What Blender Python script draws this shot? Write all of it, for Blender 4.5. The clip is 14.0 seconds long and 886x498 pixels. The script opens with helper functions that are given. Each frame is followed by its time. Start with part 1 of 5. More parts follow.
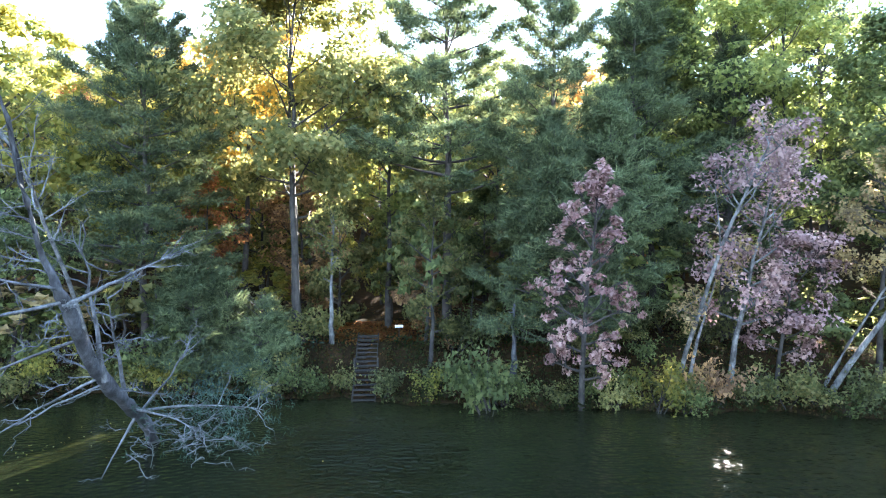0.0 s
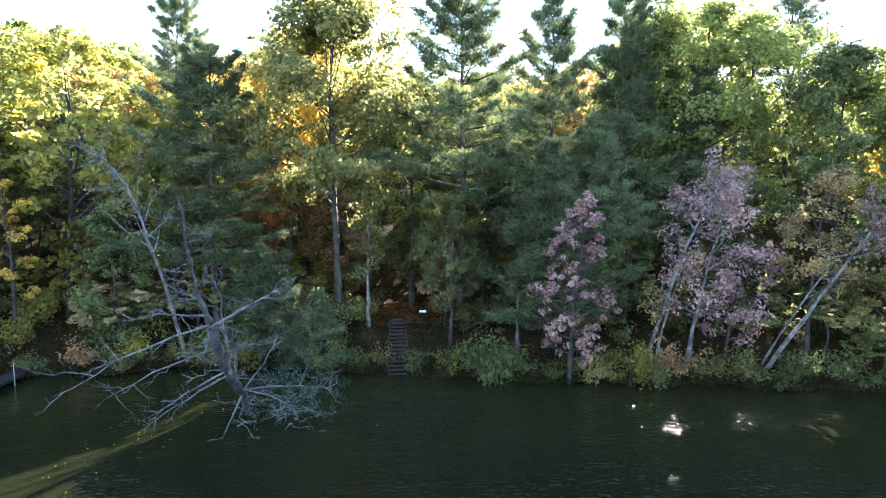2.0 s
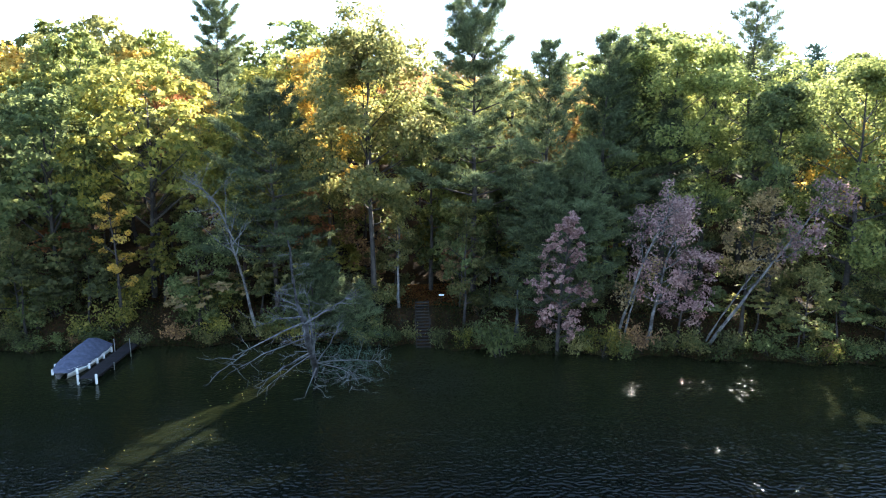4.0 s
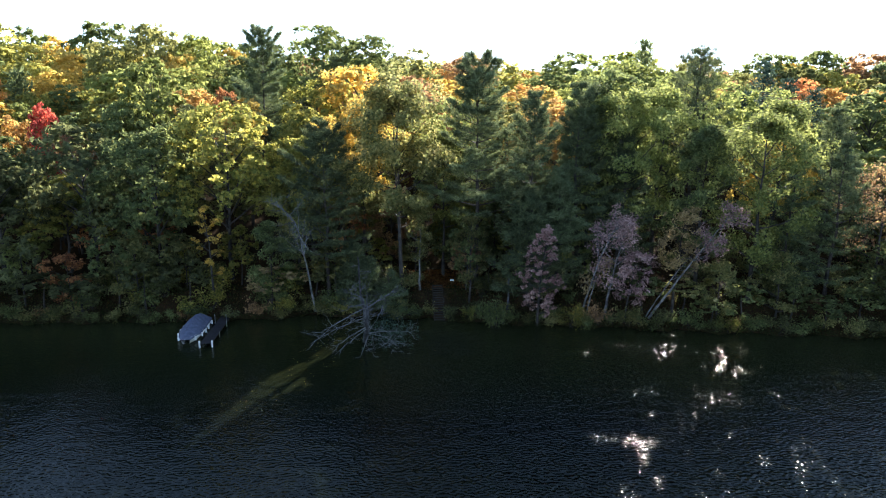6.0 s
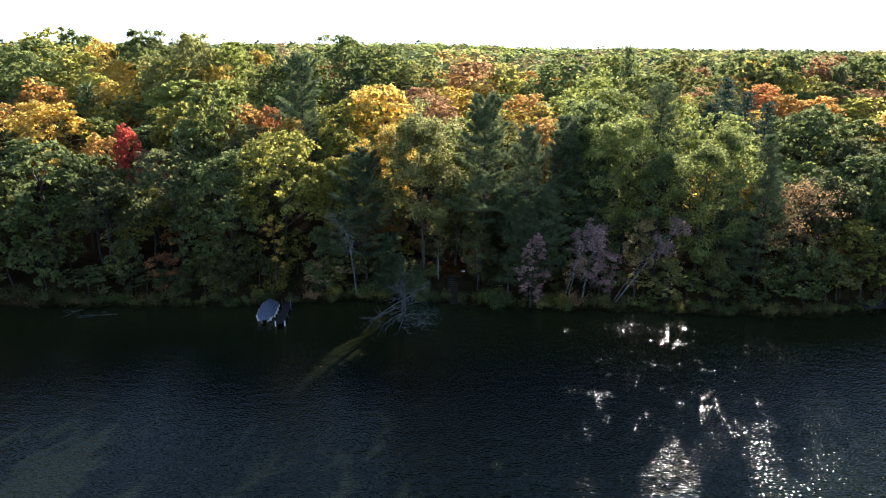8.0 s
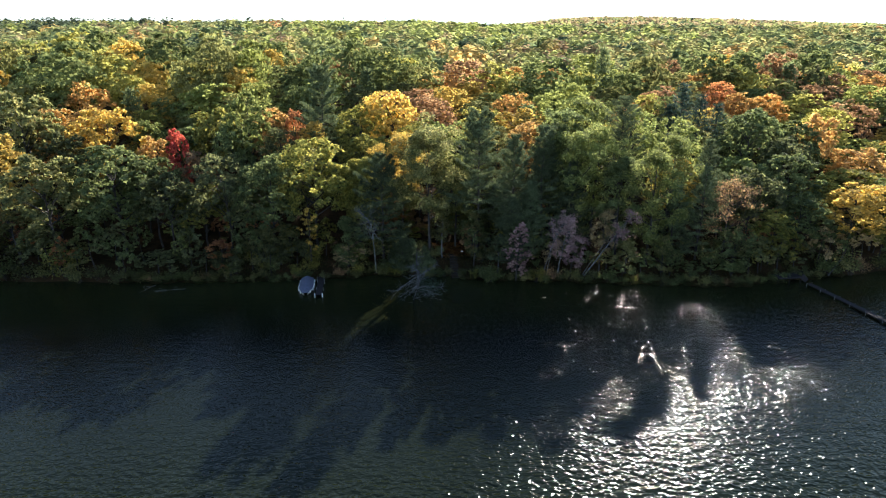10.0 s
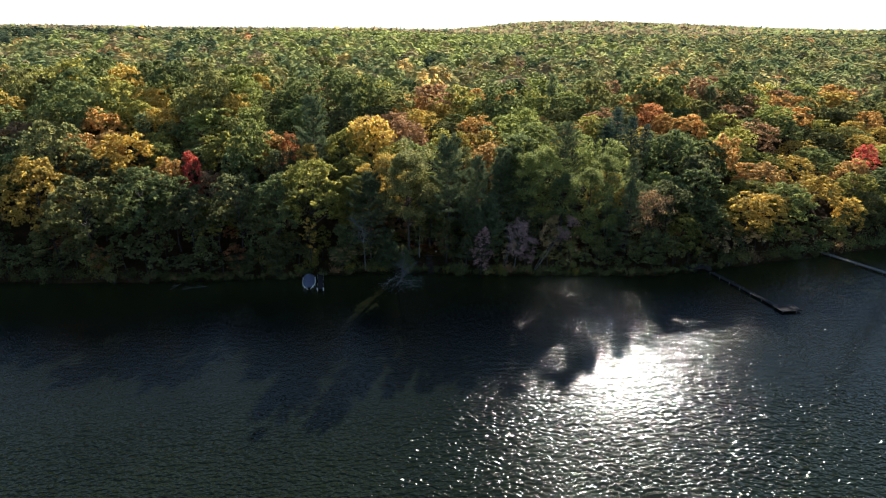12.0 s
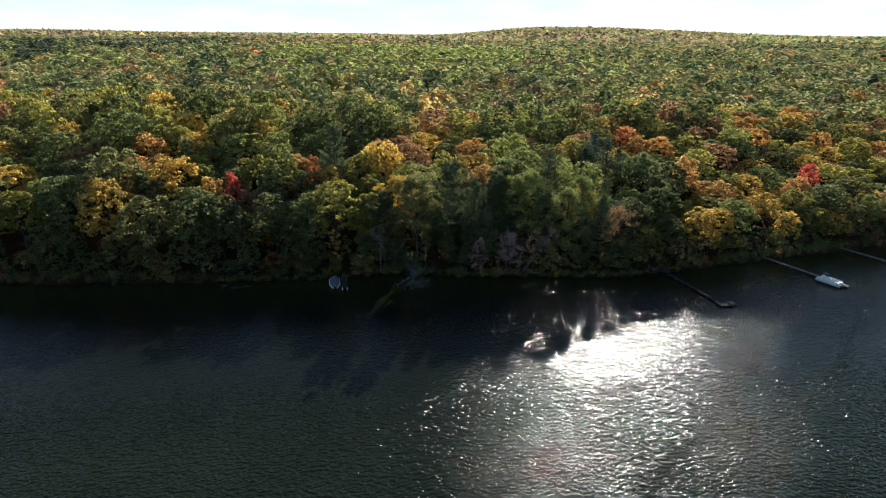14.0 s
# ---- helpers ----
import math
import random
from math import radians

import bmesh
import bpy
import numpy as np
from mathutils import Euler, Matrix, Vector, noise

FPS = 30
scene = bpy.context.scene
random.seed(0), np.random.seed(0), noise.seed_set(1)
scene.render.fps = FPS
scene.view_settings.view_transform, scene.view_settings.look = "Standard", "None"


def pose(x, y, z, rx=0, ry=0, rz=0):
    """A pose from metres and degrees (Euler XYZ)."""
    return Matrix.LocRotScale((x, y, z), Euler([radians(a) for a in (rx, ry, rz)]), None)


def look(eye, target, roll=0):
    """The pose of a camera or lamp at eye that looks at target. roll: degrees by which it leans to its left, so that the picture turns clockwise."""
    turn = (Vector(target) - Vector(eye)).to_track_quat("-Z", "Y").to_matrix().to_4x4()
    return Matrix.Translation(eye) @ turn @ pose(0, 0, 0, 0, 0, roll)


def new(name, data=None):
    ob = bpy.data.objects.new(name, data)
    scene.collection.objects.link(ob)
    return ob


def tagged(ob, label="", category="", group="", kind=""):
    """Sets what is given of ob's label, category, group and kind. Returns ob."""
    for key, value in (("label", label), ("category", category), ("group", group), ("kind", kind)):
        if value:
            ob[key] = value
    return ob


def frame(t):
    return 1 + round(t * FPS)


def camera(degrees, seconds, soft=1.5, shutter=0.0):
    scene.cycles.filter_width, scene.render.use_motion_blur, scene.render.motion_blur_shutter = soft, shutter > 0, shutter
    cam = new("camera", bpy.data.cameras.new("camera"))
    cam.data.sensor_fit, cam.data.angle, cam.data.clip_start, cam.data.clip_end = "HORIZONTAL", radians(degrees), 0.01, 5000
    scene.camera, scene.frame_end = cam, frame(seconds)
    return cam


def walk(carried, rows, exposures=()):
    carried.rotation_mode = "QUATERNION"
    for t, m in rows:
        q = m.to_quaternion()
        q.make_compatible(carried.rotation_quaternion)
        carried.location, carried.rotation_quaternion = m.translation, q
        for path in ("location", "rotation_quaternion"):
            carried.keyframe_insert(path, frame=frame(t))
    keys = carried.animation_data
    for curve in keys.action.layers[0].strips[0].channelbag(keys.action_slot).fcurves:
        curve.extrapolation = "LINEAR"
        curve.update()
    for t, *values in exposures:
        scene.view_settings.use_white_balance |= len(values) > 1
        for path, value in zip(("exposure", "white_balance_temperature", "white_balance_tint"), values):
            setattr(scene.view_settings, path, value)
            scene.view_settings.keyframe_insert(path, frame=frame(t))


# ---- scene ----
cam = camera(72.76, 14.0, soft=1.1)
# seconds, x, y, z, pitch, roll, yaw
ROWS = [
    (0.0, 0.000, 0.001, 8.060, -0.22, 0.06, 0.00),
    (0.5, -0.144, -1.911, 8.869, -1.04, 0.06, 0.08),
    (1.0, -0.448, -3.793, 9.740, -2.32, 0.09, -0.01),
    (1.5, -0.723, -5.663, 10.688, -3.66, 0.12, 0.07),
    (2.0, -0.971, -7.451, 11.754, -5.03, 0.10, 0.26),
    (2.5, -1.339, -9.345, 12.882, -6.23, 0.07, 0.28),
    (3.0, -1.670, -11.534, 14.152, -7.38, 0.08, 0.36),
    (5.5, -3.051, -29.605, 21.893, -12.69, 0.07, 0.33),
    (6.0, -3.461, -34.068, 24.214, -13.56, -0.01, 0.27),
    (6.5, -3.971, -38.532, 26.590, -14.36, 0.00, 0.18),
    (7.0, -4.579, -42.983, 29.033, -15.21, -0.01, 0.09),
    (7.5, -5.255, -47.308, 31.502, -16.08, -0.03, 0.03),
    (10.0, -8.850, -71.129, 43.048, -20.03, -0.02, -1.33),
    (10.5, -9.730, -76.625, 44.842, -19.99, -0.12, -2.22),
    (11.0, -10.536, -82.294, 46.768, -19.96, -0.19, -3.37),
    (11.5, -11.470, -88.020, 48.888, -19.92, -0.26, -4.29),
    (12.0, -12.438, -93.798, 51.159, -19.88, -0.31, -4.87),
    (12.5, -13.521, -99.904, 53.547, -19.84, -0.37, -5.23),
    (13.0, -14.640, -106.108, 55.916, -19.73, -0.36, -5.33),
    (13.5, -15.581, -112.348, 58.431, -19.63, -0.43, -5.29),
    (14.0, -16.744, -118.344, 60.971, -19.58, -0.46, -5.36),
]
walk(cam, [(t, pose(x, y, z, 90 + pitch, roll, yaw)) for t, x, y, z, pitch, roll, yaw in ROWS],
     [(0.0, 4.5), (1.0, 4.35), (1.5, 4.0), (2.0, 3.95), (3.0, 3.62), (5.5, 2.7), (7.5, 2.03), (10.0, 2.02), (11.0, 1.66), (12.0, 1.36), (14.0, 1.06)])

# ---------- light ----------
SUN_AZ, SUN_EL = 21.5, 24.5
world = bpy.data.worlds.new("sky")
scene.world = world
world.use_nodes = True
wn = world.node_tree.nodes
sky = wn.new("ShaderNodeTexSky")
sky.sky_type = "NISHITA"
sky.sun_disc = False
sky.sun_elevation, sky.sun_rotation = radians(SUN_EL), radians(SUN_AZ)
sky.air_density, sky.dust_density, sky.ozone_density = 0.75, 0.0, 2.0
wn["Background"].inputs["Strength"].default_value = 0.15
# thin high haze evens out the glare round the sun: c / (1 + c / 5), and streaks it with faint cirrus
wl = world.node_tree.links
part_of = wn.new("ShaderNodeVectorMath")
part_of.operation = "MULTIPLY_ADD"
part_of.inputs[1].default_value, part_of.inputs[2].default_value = (1 / 4.3, 1 / 5.2, 1 / 6.4), (1, 1, 1)
even = wn.new("ShaderNodeVectorMath")
even.operation = "DIVIDE"
wl.new(sky.outputs["Color"], part_of.inputs[0])
wl.new(sky.outputs["Color"], even.inputs[0])
wl.new(part_of.outputs[0], even.inputs[1])
wtc, wmap, cirrus, veil = wn.new("ShaderNodeTexCoord"), wn.new("ShaderNodeMapping"), wn.new("ShaderNodeTexNoise"), wn.new("ShaderNodeValToRGB")
wmap.inputs["Scale"].default_value = (2.2, 2.2, 11.0)
cirrus.inputs["Scale"].default_value, cirrus.inputs["Detail"].default_value, cirrus.inputs["Roughness"].default_value = 1.6, 6.0, 0.6
veil.color_ramp.elements[0].position, veil.color_ramp.elements[0].color = 0.46, (1, 1, 1, 1)
veil.color_ramp.elements[1].position, veil.color_ramp.elements[1].color = 0.72, (1.3, 1.18, 1.06, 1)
wl.new(wtc.outputs["Generated"], wmap.inputs["Vector"])
wl.new(wmap.outputs["Vector"], cirrus.inputs["Vector"])
wl.new(cirrus.outputs["Fac"], veil.inputs["Fac"])
hazed = wn.new("ShaderNodeVectorMath")
hazed.operation = "MULTIPLY"
wl.new(even.outputs[0], hazed.inputs[0])
wl.new(veil.outputs["Color"], hazed.inputs[1])
wl.new(hazed.outputs[0], wn["Background"].inputs["Color"])

sun_data = bpy.data.lights.new("sun", "SUN")
sun_data.energy, sun_data.angle, sun_data.color = 4.2, radians(0.53), (1.0, 0.945, 0.86)
sun = new("sun", sun_data)
sun_way = Vector((math.sin(radians(SUN_AZ)) * math.cos(radians(SUN_EL)), math.cos(radians(SUN_AZ)) * math.cos(radians(SUN_EL)), math.sin(radians(SUN_EL))))
sun.matrix_world = look(sun_way * 300, (0, 0, 0))

# ---------- materials ----------


def nodes_of(name):
    mat = bpy.data.materials.new(name)
    mat.use_nodes = True
    nt = mat.node_tree
    nt.nodes.clear()
    out = nt.nodes.new("ShaderNodeOutputMaterial")
    return mat, nt, out


def node(nt, kind, **values):
    n = nt.nodes.new(kind)
    for k, v in values.items():
        n.inputs[k.replace("_", " ")].default_value = v
    return n


def ramp(nt, stops, fac):
    n = nt.nodes.new("ShaderNodeValToRGB")
    e = n.color_ramp.elements
    while len(e) < len(stops):
        e.new(0.5)
    for el, (p, c) in zip(e, stops):
        el.position, el.color = p, (*c, 1)
    nt.links.new(fac, n.inputs["Fac"])
    return n.outputs["Color"]


def noise_of(nt, scale, detail=4.0, vec=None, rough=0.55):
    n = node(nt, "ShaderNodeTexNoise", Scale=scale, Detail=detail, Roughness=rough)
    if vec is None:
        g = nt.nodes.new("ShaderNodeNewGeometry")
        vec = g.outputs["Position"]
    nt.links.new(vec, n.inputs["Vector"])
    return n.outputs["Fac"]


def mult(nt, a, b, fac=1.0):
    m = nt.nodes.new("ShaderNodeMix")
    m.data_type, m.blend_type = "RGBA", "MULTIPLY"
    m.inputs["Factor"].default_value = fac
    nt.links.new(a, m.inputs[6])
    nt.links.new(b, m.inputs[7])
    return m.outputs[2]


def leaf_shader(nt, out, colour, glow=0.45, rough=0.75, gloss=0.04):
    """Leaves: a slightly waxy face that lets light through."""
    p = node(nt, "ShaderNodeBsdfPrincipled", Roughness=rough)
    p.inputs["Specular IOR Level"].default_value = gloss
    tr = nt.nodes.new("ShaderNodeBsdfTranslucent")
    warm = nt.nodes.new("ShaderNodeMix")
    warm.data_type, warm.blend_type = "RGBA", "MULTIPLY"
    warm.inputs["Factor"].default_value = 1.0
    warm.inputs[7].default_value = (1.8, 1.75, 1.5, 1)
    nt.links.new(colour, warm.inputs[6])
    nt.links.new(colour, p.inputs["Base Color"])
    nt.links.new(warm.outputs[2], tr.inputs["Color"])
    mix = nt.nodes.new("ShaderNodeMixShader")
    mix.inputs[0].default_value = glow
    nt.links.new(p.outputs[0], mix.inputs[1])
    nt.links.new(tr.outputs[0], mix.inputs[2])
    nt.links.new(mix.outputs[0], out.inputs["Surface"])


TONE = {}


def leaf_mat(name, a, b, c, glow=0.55):
    """Leaf colours a to c, leaf by leaf, patch by patch and tree by tree."""
    TONE[name] = b
    mat, nt, out = nodes_of(name)
    g = nt.nodes.new("ShaderNodeNewGeometry")
    o = nt.nodes.new("ShaderNodeObjectInfo")
    add = nt.nodes.new("ShaderNodeMath")
    add.operation = "MULTIPLY_ADD"
    add.inputs[1].default_value = 0.62
    nt.links.new(g.outputs["Random Per Island"], add.inputs[0])
    big = nt.nodes.new("ShaderNodeMath")
    big.operation = "MULTIPLY_ADD"
    big.inputs[1].default_value, big.inputs[2].default_value = 0.9, -0.27
    nt.links.new(noise_of(nt, 0.45, 2.0), big.inputs[0])
    nt.links.new(big.outputs[0], add.inputs[2])
    a, c = [k * 0.7 for k in a], [k * 1.3 for k in c]
    col = ramp(nt, [(0.05, a), (0.5, b), (0.95, c)], add.outputs[0])
    val = nt.nodes.new("ShaderNodeMapRange")
    val.inputs["To Min"].default_value, val.inputs["To Max"].default_value = 0.75, 1.25
    nt.links.new(o.outputs["Random"], val.inputs["Value"])
    leaf_shader(nt, out, mult(nt, col, val.outputs[0]), glow)
    return mat


LEAF = {
    "green": leaf_mat("green_leaves", (0.064, 0.083, 0.042), (0.106, 0.130, 0.056), (0.165, 0.182, 0.075)),
    "darkgreen": leaf_mat("dark_green_leaves", (0.055, 0.064, 0.036), (0.088, 0.097, 0.047), (0.138, 0.142, 0.063)),
    "lime": leaf_mat("bright_green_leaves", (0.108, 0.138, 0.052), (0.175, 0.200, 0.070), (0.250, 0.255, 0.090)),
    "olive": leaf_mat("olive_leaves", (0.080, 0.096, 0.044), (0.142, 0.148, 0.062), (0.215, 0.184, 0.078)),
    "yellow": leaf_mat("yellow_green_leaves", (0.092, 0.118, 0.038), (0.178, 0.176, 0.050), (0.270, 0.222, 0.060)),
    "gold": leaf_mat("golden_leaves", (0.230, 0.180, 0.065), (0.420, 0.300, 0.085), (0.540, 0.380, 0.090)),
    "orange": leaf_mat("orange_leaves", (0.230, 0.150, 0.068), (0.370, 0.230, 0.090), (0.470, 0.315, 0.120)),
    "russet": leaf_mat("russet_leaves", (0.180, 0.082, 0.052), (0.310, 0.142, 0.070), (0.410, 0.210, 0.092)),
    "red": leaf_mat("red_leaves", (0.240, 0.045, 0.048), (0.430, 0.085, 0.070), (0.500, 0.150, 0.090)),
    "brown": leaf_mat("brown_leaves", (0.127, 0.085, 0.062), (0.235, 0.148, 0.088), (0.340, 0.220, 0.100)),
    "mauve": leaf_mat("dusty_pink_leaves", (0.145, 0.088, 0.090), (0.240, 0.152, 0.150), (0.330, 0.230, 0.210), 0.35),
    "rose": leaf_mat("rose_red_leaves", (0.215, 0.115, 0.112), (0.335, 0.200, 0.192), (0.440, 0.310, 0.280), 0.35),
    "tan": leaf_mat("tan_leaves", (0.169, 0.134, 0.108), (0.297, 0.226, 0.114), (0.395, 0.297, 0.163)),
    "pine": leaf_mat("pine_needles", (0.050, 0.067, 0.040), (0.092, 0.116, 0.061), (0.142, 0.164, 0.082), 0.26),
    "spruce": leaf_mat("spruce_needles", (0.026, 0.045, 0.038), (0.045, 0.072, 0.056), (0.075, 0.105, 0.075), 0.2),
}
TONE = {k: TONE[m.name] for k, m in LEAF.items()}
TONE.update(orange=(0.36, 0.222, 0.085), russet=(0.32, 0.150, 0.070), gold=(0.36, 0.275, 0.085), red=(0.38, 0.095, 0.075), yellow=(0.26, 0.255, 0.080))


def bark_mat(name, dark, light, scale=3.0, bump=0.5):
    mat, nt, out = nodes_of(name)
    tc = nt.nodes.new("ShaderNodeTexCoord")
    mp = nt.nodes.new("ShaderNodeMapping")
    mp.inputs["Scale"].default_value = (1, 1, 0.25)
    nt.links.new(tc.outputs["Object"], mp.inputs["Vector"])
    fine = noise_of(nt, scale * 4, 6, mp.outputs["Vector"], 0.7)
    big = noise_of(nt, scale * 0.55, 4)
    c = ramp(nt, [(0.3, dark), (0.7, light)], fine)
    c2 = ramp(nt, [(0.38, (0.28, 0.27, 0.27)), (0.6, (1, 1, 1))], big)
    p = node(nt, "ShaderNodeBsdfPrincipled", Roughness=0.85)
    nt.links.new(mult(nt, c, c2), p.inputs["Base Color"])
    b = node(nt, "ShaderNodeBump", Strength=bump, Distance=0.03)
    nt.links.new(fine, b.inputs["Height"])
    nt.links.new(b.outputs[0], p.inputs["Normal"])
    nt.links.new(p.outputs[0], out.inputs["Surface"])
    return mat


BARK = bark_mat("grey_brown_bark", (0.028, 0.023, 0.020), (0.074, 0.063, 0.055))
PINE_BARK = bark_mat("pine_bark", (0.032, 0.025, 0.022), (0.088, 0.070, 0.060))
PALE_BARK = bark_mat("pale_birch_bark", (0.055, 0.053, 0.052), (0.30, 0.295, 0.285), 2.8, 1.0)
DEAD_WOOD = bark_mat("bleached_dead_wood", (0.055, 0.056, 0.060), (0.21, 0.212, 0.22), 3.0, 0.9)
DEAD_BARK = bark_mat("grey_dead_bark", (0.034, 0.035, 0.040), (0.118, 0.119, 0.130), 2.5, 0.9)


def tinted_mat(name, glow):
    mat, nt, out = nodes_of(name)
    a = nt.nodes.new("ShaderNodeAttribute")
    a.attribute_name = "tint"
    g = nt.nodes.new("ShaderNodeNewGeometry")
    c = ramp(nt, [(0.0, (0.78, 0.80, 0.80)), (1.0, (1.22, 1.20, 1.15))], g.outputs["Random Per Island"])
    s = ramp(nt, [(0.3, (0.8, 0.8, 0.8)), (0.7, (1.17, 1.17, 1.15))], noise_of(nt, 0.5, 4, None, 0.65))
    leaf_shader(nt, out, mult(nt, mult(nt, a.outputs["Color"], c), s), glow, 0.9, 0.0)
    return mat


WOODS = tinted_mat("distant_foliage", 0.55)


def ground_mat():
    mat, nt, out = nodes_of("forest_floor")
    litter = ramp(nt, [(0.25, (0.018, 0.014, 0.010)), (0.5, (0.038, 0.025, 0.015)), (0.62, (0.058, 0.034, 0.018)), (0.8, (0.030, 0.033, 0.015))], noise_of(nt, 2.2, 8, None, 0.75))
    patch = ramp(nt, [(0.4, (0.55, 0.6, 0.5)), (0.6, (1.1, 1.0, 0.9))], noise_of(nt, 0.25, 3))
    p = node(nt, "ShaderNodeBsdfPrincipled", Roughness=0.95)
    p.inputs["Specular IOR Level"].default_value = 0.03
    nt.links.new(mult(nt, litter, patch), p.inputs["Base Color"])
    b = node(nt, "ShaderNodeBump", Strength=0.8, Distance=0.08)
    nt.links.new(noise_of(nt, 6, 6, None, 0.7), b.inputs["Height"])
    nt.links.new(b.outputs[0], p.inputs["Normal"])
    nt.links.new(p.outputs[0], out.inputs["Surface"])
    return mat


def water_mat():
    mat, nt, out = nodes_of("lake_water")
    g = nt.nodes.new("ShaderNodeNewGeometry")
    pos = g.outputs["Position"]

    def waves(sx, sy, turn, detail, rough):
        mp = nt.nodes.new("ShaderNodeMapping")
        mp.inputs["Scale"].default_value = (sx, sy, 1)
        mp.inputs["Rotation"].default_value = (0, 0, radians(turn))
        nt.links.new(pos, mp.inputs["Vector"])
        return noise_of(nt, 1.0, detail, mp.outputs["Vector"], rough)

    def madd(a, k, b=None):
        m = nt.nodes.new("ShaderNodeMath")
        m.operation = "MULTIPLY_ADD"
        nt.links.new(a, m.inputs[0])
        m.inputs[1].default_value = k
        if b is None:
            m.inputs[2].default_value = 0
        else:
            nt.links.new(b, m.inputs[2])
        return m.outputs[0]

    swell = waves(0.45, 1.1, 9, 0, 0.4)
    ripple = waves(3.2, 4.6, -8, 0, 0.5)
    chop = waves(1.25, 1.8, -5, 1, 0.45)
    fine = waves(4.6, 6.4, 5, 0, 0.5)
    # short ripples by the shore, longer chop out on the lake
    sep = nt.nodes.new("ShaderNodeSeparateXYZ")
    nt.links.new(pos, sep.inputs[0])
    out_there = nt.nodes.new("ShaderNodeMapRange")
    out_there.interpolation_type = "SMOOTHSTEP"
    for k, v in (("From Min", 2.0), ("From Max", -34.0), ("To Min", 0.0), ("To Max", 1.0)):
        out_there.inputs[k].default_value = v
    nt.links.new(sep.outputs["Y"], out_there.inputs["Value"])
    both_waves = nt.nodes.new("ShaderNodeMix")
    nt.links.new(out_there.outputs[0], both_waves.inputs["Factor"])
    nt.links.new(madd(ripple, 0.10, madd(fine, 0.014)), both_waves.inputs[2])
    nt.links.new(madd(chop, 0.27), both_waves.inputs[3])
    h = madd(swell, 0.10, both_waves.outputs[0])
    h2 = madd(fine, 0.003)
    # calmer in the lee of the wooded shore
    lee = nt.nodes.new("ShaderNodeMapRange")
    for k, v in (("From Min", 26.0), ("From Max", -28.0), ("To Min", 0.58), ("To Max", 1.2)):
        lee.inputs[k].default_value = v
    nt.links.new(sep.outputs["Y"], lee.inputs["Value"])
    # stiller still in the cove off the boat and the dead tree
    cove = nt.nodes.new("ShaderNodeMapRange")
    cove.interpolation_type = "SMOOTHSTEP"
    for k, v in (("From Min", -16.0), ("From Max", 0.0), ("To Min", 0.45), ("To Max", 1.0)):
        cove.inputs[k].default_value = v
    nt.links.new(sep.outputs["X"], cove.inputs["Value"])
    still = nt.nodes.new("ShaderNodeMix")
    nt.links.new(out_there.outputs[0], still.inputs["Factor"])
    nt.links.new(cove.outputs[0], still.inputs[2])
    still.inputs[3].default_value = 1.0
    sheltered = nt.nodes.new("ShaderNodeMath")
    sheltered.operation = "MULTIPLY"
    nt.links.new(lee.outputs[0], sheltered.inputs[0])
    nt.links.new(still.outputs[0], sheltered.inputs[1])
    # narrow wind streaks of steeper ripples that run slantwise across the lake
    wind = nt.nodes.new("ShaderNodeVectorMath")
    wind.operation = "DOT_PRODUCT"
    wind.inputs[1].default_value = (0.0068, -0.0073, 0.0)
    nt.links.new(pos, wind.inputs[0])
    slant = madd(noise_of(nt, 0.05, 2), 0.06, wind.outputs["Value"])
    lo, hi = (1.0, 1.0, 1.0), (1.8, 1.8, 1.8)
    streak = ramp(nt, [(0.0, lo), (0.53, lo), (0.55, hi), (0.57, lo), (0.652, lo), (0.67, hi), (0.688, lo), (0.742, lo), (0.76, (1.4, 1.4, 1.4)), (0.778, lo)], slant)
    # a small patch of breeze below the steps
    away = nt.nodes.new("ShaderNodeVectorMath")
    away.operation = "DISTANCE"
    away.inputs[1].default_value = (-2.9, 24.3, 0.0)
    nt.links.new(pos, away.inputs[0])
    breeze = nt.nodes.new("ShaderNodeMapRange")
    breeze.interpolation_type = "SMOOTHSTEP"
    for k, v in (("From Min", 1.5), ("From Max", 5.0), ("To Min", 2.2), ("To Max", 0.0)):
        breeze.inputs[k].default_value = v
    nt.links.new(away.outputs["Value"], breeze.inputs["Value"])
    stirred = nt.nodes.new("ShaderNodeMath")
    stirred.operation = "ADD"
    nt.links.new(sheltered.outputs[0], stirred.inputs[0])
    nt.links.new(breeze.outputs[0], stirred.inputs[1])
    rough_up = nt.nodes.new("ShaderNodeMath")
    rough_up.operation = "MULTIPLY"
    nt.links.new(stirred.outputs[0], rough_up.inputs[0])
    nt.links.new(streak, rough_up.inputs[1])
    b = node(nt, "ShaderNodeBump", Strength=1.0, Distance=1.0)
    mul = nt.nodes.new("ShaderNodeMath")
    mul.operation = "MULTIPLY"
    level = nt.nodes.new("ShaderNodeMath")
    level.operation = "SUBTRACT"
    level.inputs[1].default_value = 0.17
    nt.links.new(h, level.inputs[0])
    nt.links.new(level.outputs[0], mul.inputs[0])
    nt.links.new(rough_up.outputs[0], mul.inputs[1])
    both = nt.nodes.new("ShaderNodeMath")
    both.operation = "ADD"
    nt.links.new(mul.outputs[0], both.inputs[0])
    nt.links.new(h2, both.inputs[1])
    nt.links.new(both.outputs[0], b.inputs["Height"])
    toward_shore = nt.nodes.new("ShaderNodeMapRange")
    for k, v in (("From Min", -40.0), ("From Max", 30.0), ("To Min", 0.0), ("To Max", 1.0)):
        toward_shore.inputs[k].default_value = v
    nt.links.new(sep.outputs["Y"], toward_shore.inputs["Value"])
